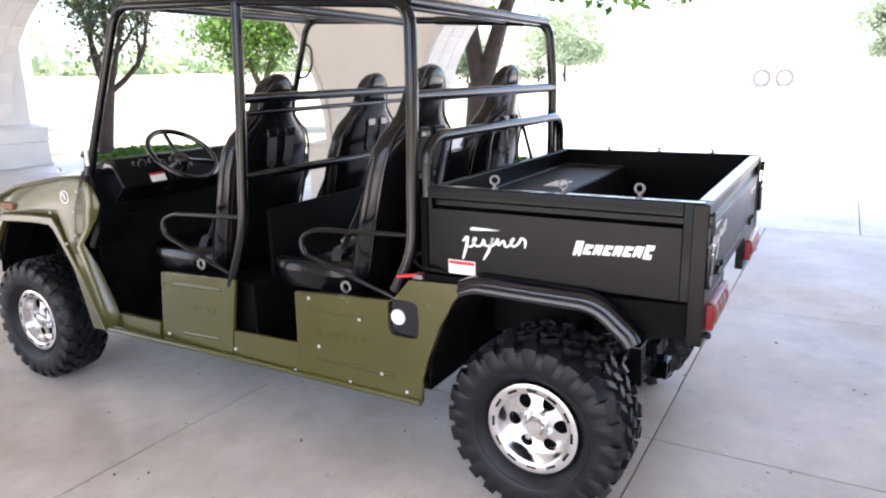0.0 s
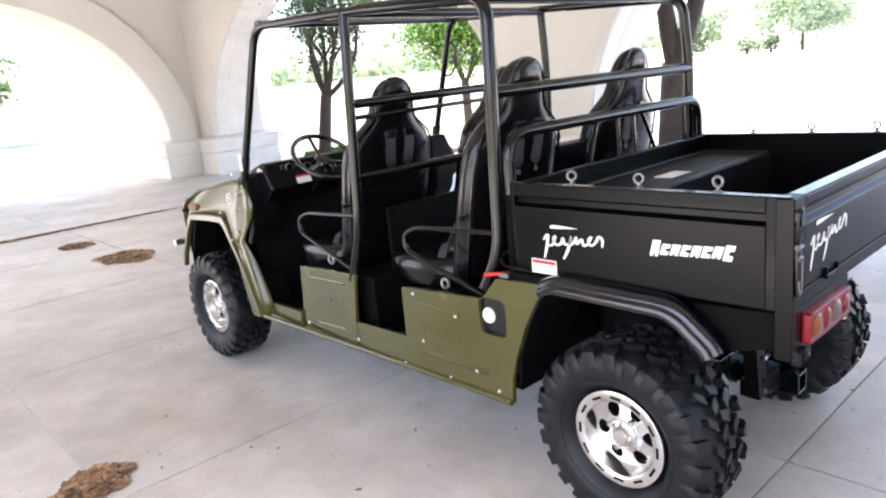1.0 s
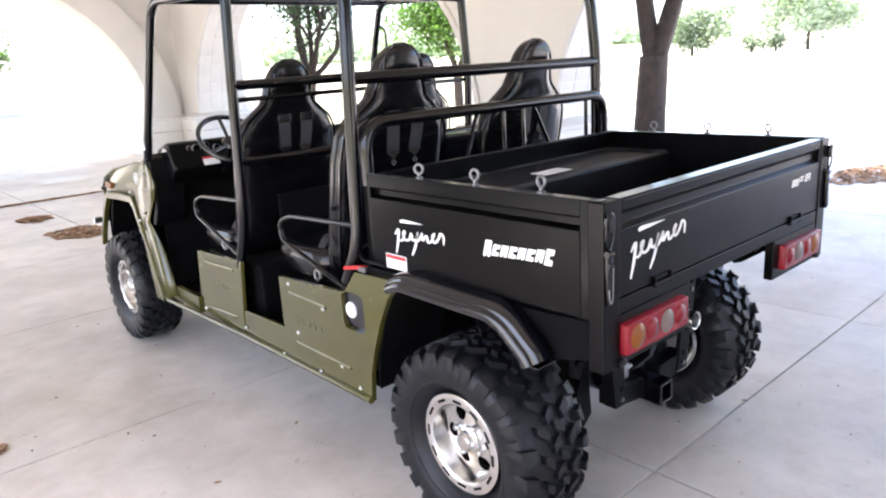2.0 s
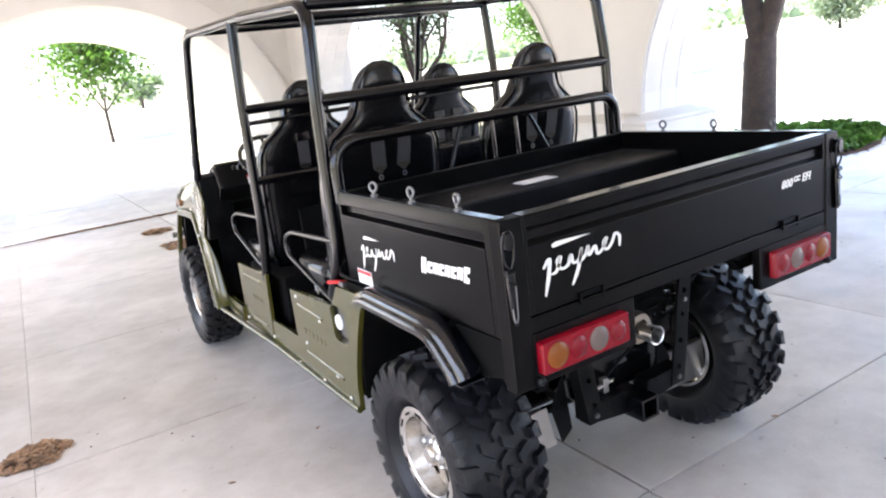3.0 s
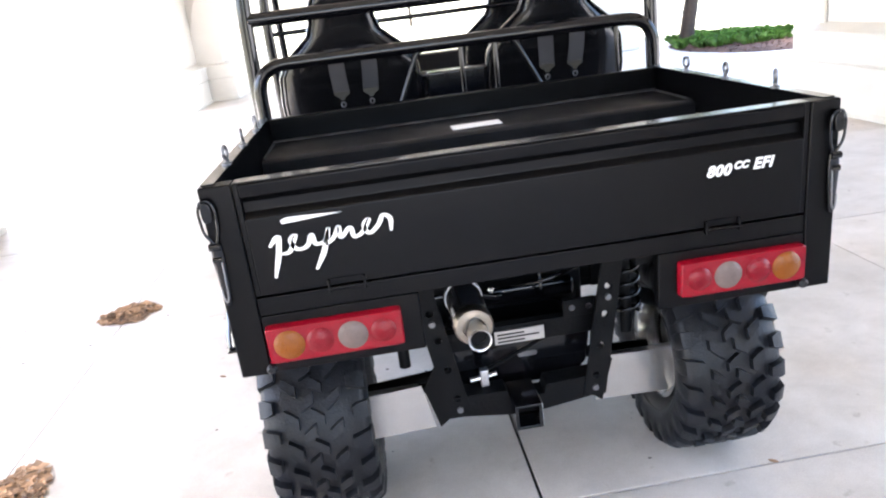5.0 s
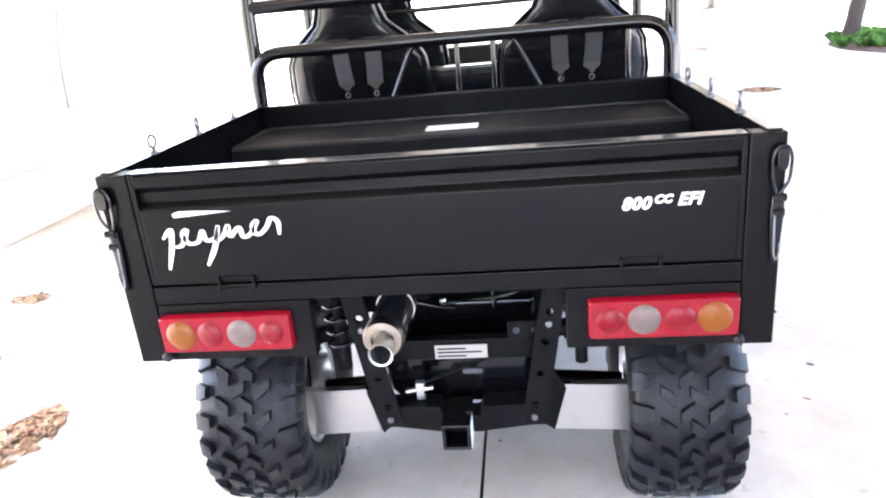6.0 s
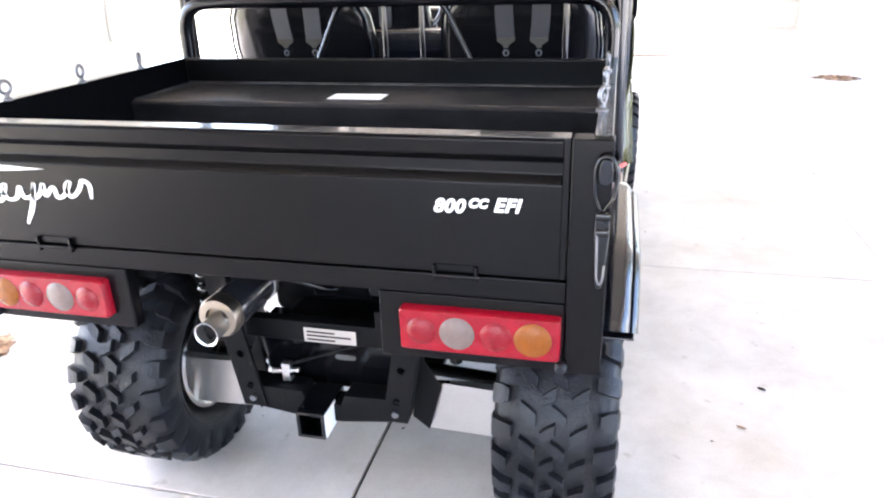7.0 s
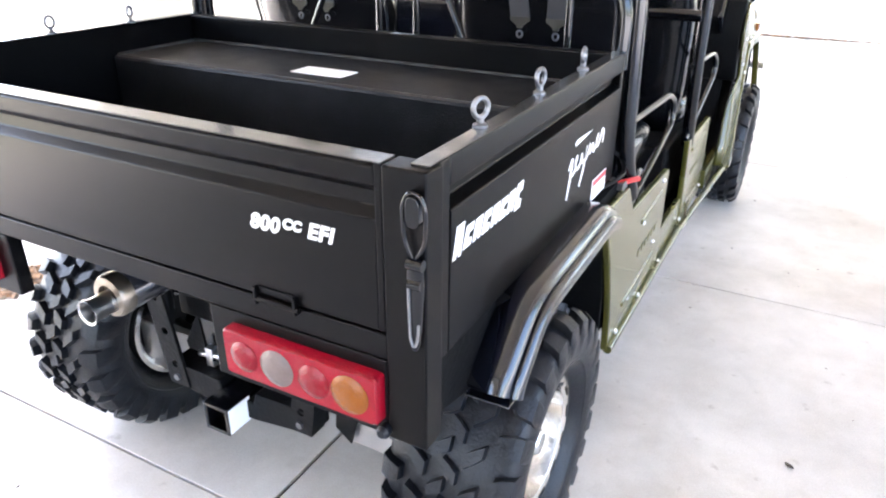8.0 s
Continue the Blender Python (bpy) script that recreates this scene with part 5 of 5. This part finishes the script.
# rear running gear
for s in SIDES:
    up = [(s * 0.262, 0.905), (s * 0.318, 0.905), (s * 0.232, 0.365), (s * 0.168, 0.365)]
    holes = [oval(s * (0.290 - 0.092 * k), 0.905 - 0.54 * k, 0.011, 0.011, 2, 12) for k in (0.12, 0.36, 0.52, 0.70, 0.88)]
    upright = part("hitch_upright", plate([up] + holes, "y", 0.285, 0.295), DULL, car, "black drilled frame upright")
    part("hitch_upright_flange", plate([[(s * 0.318, 0.905), (s * 0.322, 0.905), (s * 0.236, 0.365), (s * 0.232, 0.365)]], "y", 0.285, 0.335), DULL, upright)
    for k in (0.42, 0.95):
        part("bolt", lathe([(0.009, 0.0), (0.009, -0.008), (0, -0.009)], "y", (s * (0.292 - 0.092 * k), 0.285, 0.905 - 0.54 * k), 10), ZINC, upright, smooth=40)
    part("lower_arm", tube([(s * 0.24, 0.42, 0.40), (s * 0.50, 0.55, 0.33)], 0.016, 10), DULL, car, smooth=50)
    part("upper_arm", tube(rounded([(s * 0.25, 0.40, 0.605), (s * 0.40, 0.44, 0.60), (s * 0.50, 0.54, 0.52)], 0.08), 0.026, 12), DULL, car, smooth=50)
    part("arm_guard", plate([[(s * (0.305 if s < 0 else 0.285), 0.408), (s * 0.515, 0.398), (s * 0.52, 0.245), (s * (0.275 if s < 0 else 0.245), 0.255)]], "y", 0.425, 0.429), SHEET, car, "bare sheet-metal arm guard", bevel=0.001)
    part("arm_guard_return", plate([[(s * 0.315, 0.429), (s * 0.515, 0.429), (s * 0.515, 0.455), (s * 0.315, 0.455)]], "z", 0.398, 0.402), SHEET, car)
    coil = [(s * (0.345 + 0.0) + 0.043 * math.cos(k * 0.55), 0.40 + 0.043 * math.sin(k * 0.55), 0.56 + k * 0.0036) for k in range(90)]
    spring = part("coil_spring", tube(coil, 0.0065, 7), TUBE, car, "black coil spring", smooth=60)
    part("damper", tube([(s * 0.345, 0.40, 0.50), (s * 0.345, 0.40, 0.92)], 0.018, 12), DULL, spring, smooth=50)
    part("drive_shaft", tube([(s * 0.10, 0.58, 0.36), (s * 0.48, 0.578, 0.335)], 0.02, 12), DULL, car, smooth=50)
    part("arm_gusset", plate([[(s * 0.236, 0.52), (s * 0.300, 0.405), (s * 0.262, 0.262), (s * 0.214, 0.300)]], "y", 0.405, 0.412), DULL, car, "black folded gusset", bevel=0.002)
part("cross_bar", solid(-0.25, 0.262, 0.365, 0.40, 0.535, 0.598), DULL, car, bevel=0.004)
part("belly_box", loft([[Vector((x * w, 0.40 + d, z)) for x, d in ((-1, 0), (1, 0), (1, 0.12), (-1, 0.12))] for w, z in ((0.17, 0.375), (0.215, 0.42), (0.235, 0.552))]), TUBE, car, bevel=0.006)
# Zinc oval paints the slot-shaped highlight on the belly box.
part("belly_glint", plate([oval(0.03, 0.478, 0.03, 0.008, 4, 16)], "y", 0.394, 0.3995), ZINC, car)
# Glossy hoses and steel bolts here are made up to supply bright glints.
for x0, x1, z0, z1, r in ((-0.06, 0.20, 0.70, 0.82, 0.012), (0.02, 0.24, 0.66, 0.76, 0.008), (-0.22, -0.02, 0.66, 0.63, 0.010), (0.10, 0.10, 0.62, 0.84, 0.007)):
    part("hose", tube(rounded([(x0, 0.50, z0), (x0 * 0.6 + x1 * 0.4, 0.44, z0 + 0.03), (x1, 0.47, (z0 + z1) / 2), (x1 + 0.01, 0.53, z1)], 0.05), r, 10), TUBE, car, smooth=60)
for x, z in ((-0.05, 0.67), (0.06, 0.80), (0.16, 0.72), (0.21, 0.64), (0.0, 0.76), (0.12, 0.845)):
    part("bolt", lathe([(0.010, 0.0), (0.010, -0.008), (0.006, -0.014), (0, -0.014)], "y", (x, 0.512 + 0.03 * math.sin(x * 40), z), 8), STEEL, car, smooth=30)
part("valve_cover", solid(-0.10, 0.22, 0.50, 0.60, 0.60, 0.66), TUBE, car, bevel=0.015)
# Dark discs on the solid bracket paint the shade inside drilled holes.
for x in (0.185, 0.235):
    part("hole_shade_disc", plate([oval(x - 0.02, 0.628, 0.010, 0.010, 2, 12)], "y", 0.3488, 0.3496), CARBON, car)
number = part("data_plate", solid(-0.07, 0.08, 0.361, 0.3645, 0.54, 0.582), SHEET, car, "small bright data plate with dark print")
for z in (0.548, 0.560, 0.571):
    part("print_bar", solid(-0.062, 0.02 if z != 0.560 else 0.065, 0.3602, 0.3609, z - 0.0025, z + 0.0025), DULL, number)
part("bracket_plate", solid(0.14, 0.235, 0.35, 0.362, 0.60, 0.655), DULL, car, bevel=0.003)
beam = plate([[(-0.235, 0.365), (-0.235, 0.43), (-0.06, 0.425), (-0.05, 0.395), (0.05, 0.395), (0.06, 0.425), (0.235, 0.43), (0.235, 0.365), (0.05, 0.34), (-0.05, 0.34)]], "y", 0.29, 0.36)
part("hitch_beam", beam, DULL, car, bevel=0.004)
sq = lambda d: [(-0.012 - d, 0.368 - d), (d - 0.012, 0.368 - d), (d - 0.012, 0.368 + d), (-0.012 - d, 0.368 + d)]
part("hitch_receiver", plate([sq(0.04), sq(0.03)], "y", 0.222, 0.37), TUBE, car, "black square hitch receiver", bevel=0.003)
# White plate paints the bright reflection on the receiver's black side.
part("receiver_glare_plate", plate([[(0.226, 0.332), (0.300, 0.332), (0.300, 0.404), (0.226, 0.404)]], "x", 0.0282, 0.0292), WHITE, car, "white plate painting the bright reflection on the receiver side")
part("receiver_end", plate([sq(0.03)], "y", 0.34, 0.36), DULL, car)
part("gearbox", solid(-0.20, 0.20, 0.46, 0.80, 0.34, 0.56), DULL, car, bevel=0.04)
part("engine_block", solid(-0.27, 0.27, 0.58, 0.95, 0.50, 0.885), DULL, car, bevel=0.03)
part("shift_cable", tube(rounded([(-0.11, 0.34, 0.475), (0.0, 0.36, 0.51), (0.20, 0.42, 0.56)], 0.1), 0.006, 8), DULL, car, smooth=50)
part("cable_end", tube([(-0.16, 0.33, 0.455), (-0.08, 0.33, 0.465)], 0.008, 8), STEEL, car, smooth=50)
part("cable_clamp", solid(-0.13, -0.105, 0.32, 0.345, 0.43, 0.485), STEEL, car, bevel=0.003)
part("hose", tube(rounded([(-0.02, 0.50, 0.80), (0.02, 0.42, 0.74), (0.12, 0.40, 0.78), (0.22, 0.5, 0.82)], 0.06), 0.018, 10), DULL, car, smooth=60)
part("bed_frame", solid(-0.30, -0.25, 0.05, 0.98, 0.86, 0.903), DULL, car)
part("bed_frame", solid(0.25, 0.30, 0.05, 0.98, 0.86, 0.903), DULL, car)
muffler = part("muffler", lathe([(0.030, 0.56), (0.048, 0.53), (0.050, 0.51), (0.050, 0.130), (0.046, 0.125)], "y", (-0.155, 0, 0.735), 32), CARBON, car, "dark cylindrical muffler", smooth=40)
part("muffler_cap", lathe([(0.0515, 0.140), (0.0515, 0.116), (0.047, 0.107), (0.030, 0.105), (0.03, 0.12)], "y", (-0.155, 0, 0.735), 32), CHAMPAGNE, muffler, "warm brushed steel end cap", smooth=40)
part("tailpipe", lathe([(0.0265, 0.115), (0.0265, 0.062), (0.0295, 0.050), (0.0295, 0.046), (0.0255, 0.048), (0.0235, 0.062), (0.0235, 0.18), (0.022, 0.18)], "y", (-0.150, 0, 0.727), 32), STEEL, muffler, "bright tailpipe", smooth=40)
# Black disc plugs the pipe to paint its inside dark.
part("bore_shade_disc", lathe([(0.0232, 0.075), (0.0232, 0.09), (0.0, 0.09)], "y", (-0.150, 0, 0.727), 24), DULL, muffler)
part("strap_band", lathe([(0.0505, 0.30), (0.0535, 0.30), (0.0535, 0.318), (0.0505, 0.318)], "y", (-0.155, 0, 0.735), 32), STEEL, muffler, smooth=40)
part("exhaust_pipe", tube(rounded([(-0.155, 0.54, 0.735), (-0.14, 0.68, 0.73), (0.0, 0.75, 0.70)], 0.08), 0.024, 12), STEEL, muffler, smooth=60)


# ---- pieces of floors and walls ----
def paved(parent, xs, ys, mat, top, gap, special={}):
    """Slabs between the given joint lines, with eased edges; like sizes share a mesh."""
    shared = {}
    for x0, x1 in zip(xs, xs[1:]):
        for y0, y1 in zip(ys, ys[1:]):
            gap0, gap1 = special.get(x0, gap), special.get(x1, gap)
            w, d = round(x1 - x0 - (gap0 + gap1) / 2, 4), round(y1 - y0 - gap, 3)
            if (w, d) not in shared:
                e = 0.0015
                bm = loft([[Vector((sx * (w / 2 - i), sy * (d / 2 - i), z)) for sx, sy in ((-1, -1), (1, -1), (1, 1), (-1, 1))] for i, z in ((0, -0.05), (0, -e), (e, 0))])
                bmesh.ops.recalc_face_normals(bm, faces=bm.faces)
                me = bpy.data.meshes.new("slab")
                bm.to_mesh(me)
                bm.free()
                me.materials.append(mat)
                shared[w, d] = me
            ob = new("slab", shared[w, d])
            ob.parent = parent
            ob.location = ((x0 + x1) / 2 + (gap0 - gap1) / 4, (y0 + y1) / 2, top)


LINES_X = [-3.95, -1.93, 0.02, 2.09, 4.925]
LINES_Y = [0.285 + 1.985 * k for k in range(-7, 11)] + [21.99]
# Joint at -1.93 is narrowed to look washed out by bright light.
paved(floor, LINES_X, LINES_Y, SLAB, 0.0, 0.0085, {-1.93: 0.002, 0.02: 0.012, 2.09: 0.003})
paved(apron, [4.935, 6.75, 9.9], [-0.57 + 2.9 * k for k in range(-5, 14)], BOUNCE_PAVING, -0.002, 0.01)
paved(yard, [-14, -11, -8, -5.5, -3.96], [-0.2 + 3.2 * k for k in range(0, 13)], BOUNCE_PAVING, -0.002, 0.01)
paved(unseen_drive, [-3.95, 0.4, 4.93], [-44 + 4.25 * k for k in range(0, 8)], APRON, -0.002, 0.01)
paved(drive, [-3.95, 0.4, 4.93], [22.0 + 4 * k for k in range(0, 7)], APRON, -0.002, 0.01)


def arch_lining(parent, a, b, x0, x1, columns):
    """Cast blocks lining the underside of an arch, each slightly proud, with open joints."""
    mid, half = (a + b) / 2, (b - a) / 2
    pts = [(mid - half * math.cos(t), SPRING + CROWN * math.sin(t)) for t in np.linspace(0.02, math.pi - 0.02, 400)]
    run = np.concatenate([[0], np.cumsum([math.dist(p, q) for p, q in zip(pts, pts[1:])])])
    count = int(run[-1] / 0.21)
    for i in range(count):
        span = [np.interp(run[-1] * (i + f) / count, run, [p[j] for p in pts]) for f in (0, 1) for j in (0, 1)]
        p, q = Vector((0, span[0], span[1])), Vector((0, span[2], span[3]))
        along = (q - p).normalized()
        inward = Vector((0, mid, SPRING)) - (p + q) / 2
        inward = (inward - along * inward.dot(along)).normalized()
        wide = (x1 - x0) / columns
        for c in range(columns):
            shift = 0.0
            c0, c1 = x0 + c * wide + shift, min(x0 + (c + 1) * wide + shift, x1)
            if c == 0 and shift:
                c0 = x0
            if c1 - c0 < 0.05:
                continue
            g, e, t = 0.0025, 0.003, 0.008
            bm = loft([[Vector((x, 0, 0)) + base + inward * d for x, base in ((c0 + g + k, p + along * (g + k)), (c1 - g - k, p + along * (g + k)), (c1 - g - k, q - along * (g + k)), (c0 + g + k, q - along * (g + k)))] for k, d in ((0, -0.01), (0, t - e), (e, t))])
            part("stone", bm, STONE, parent)


for a, b in EAST:
    arch_lining(wall_east, a, b, 4.425, 5.215, 3)
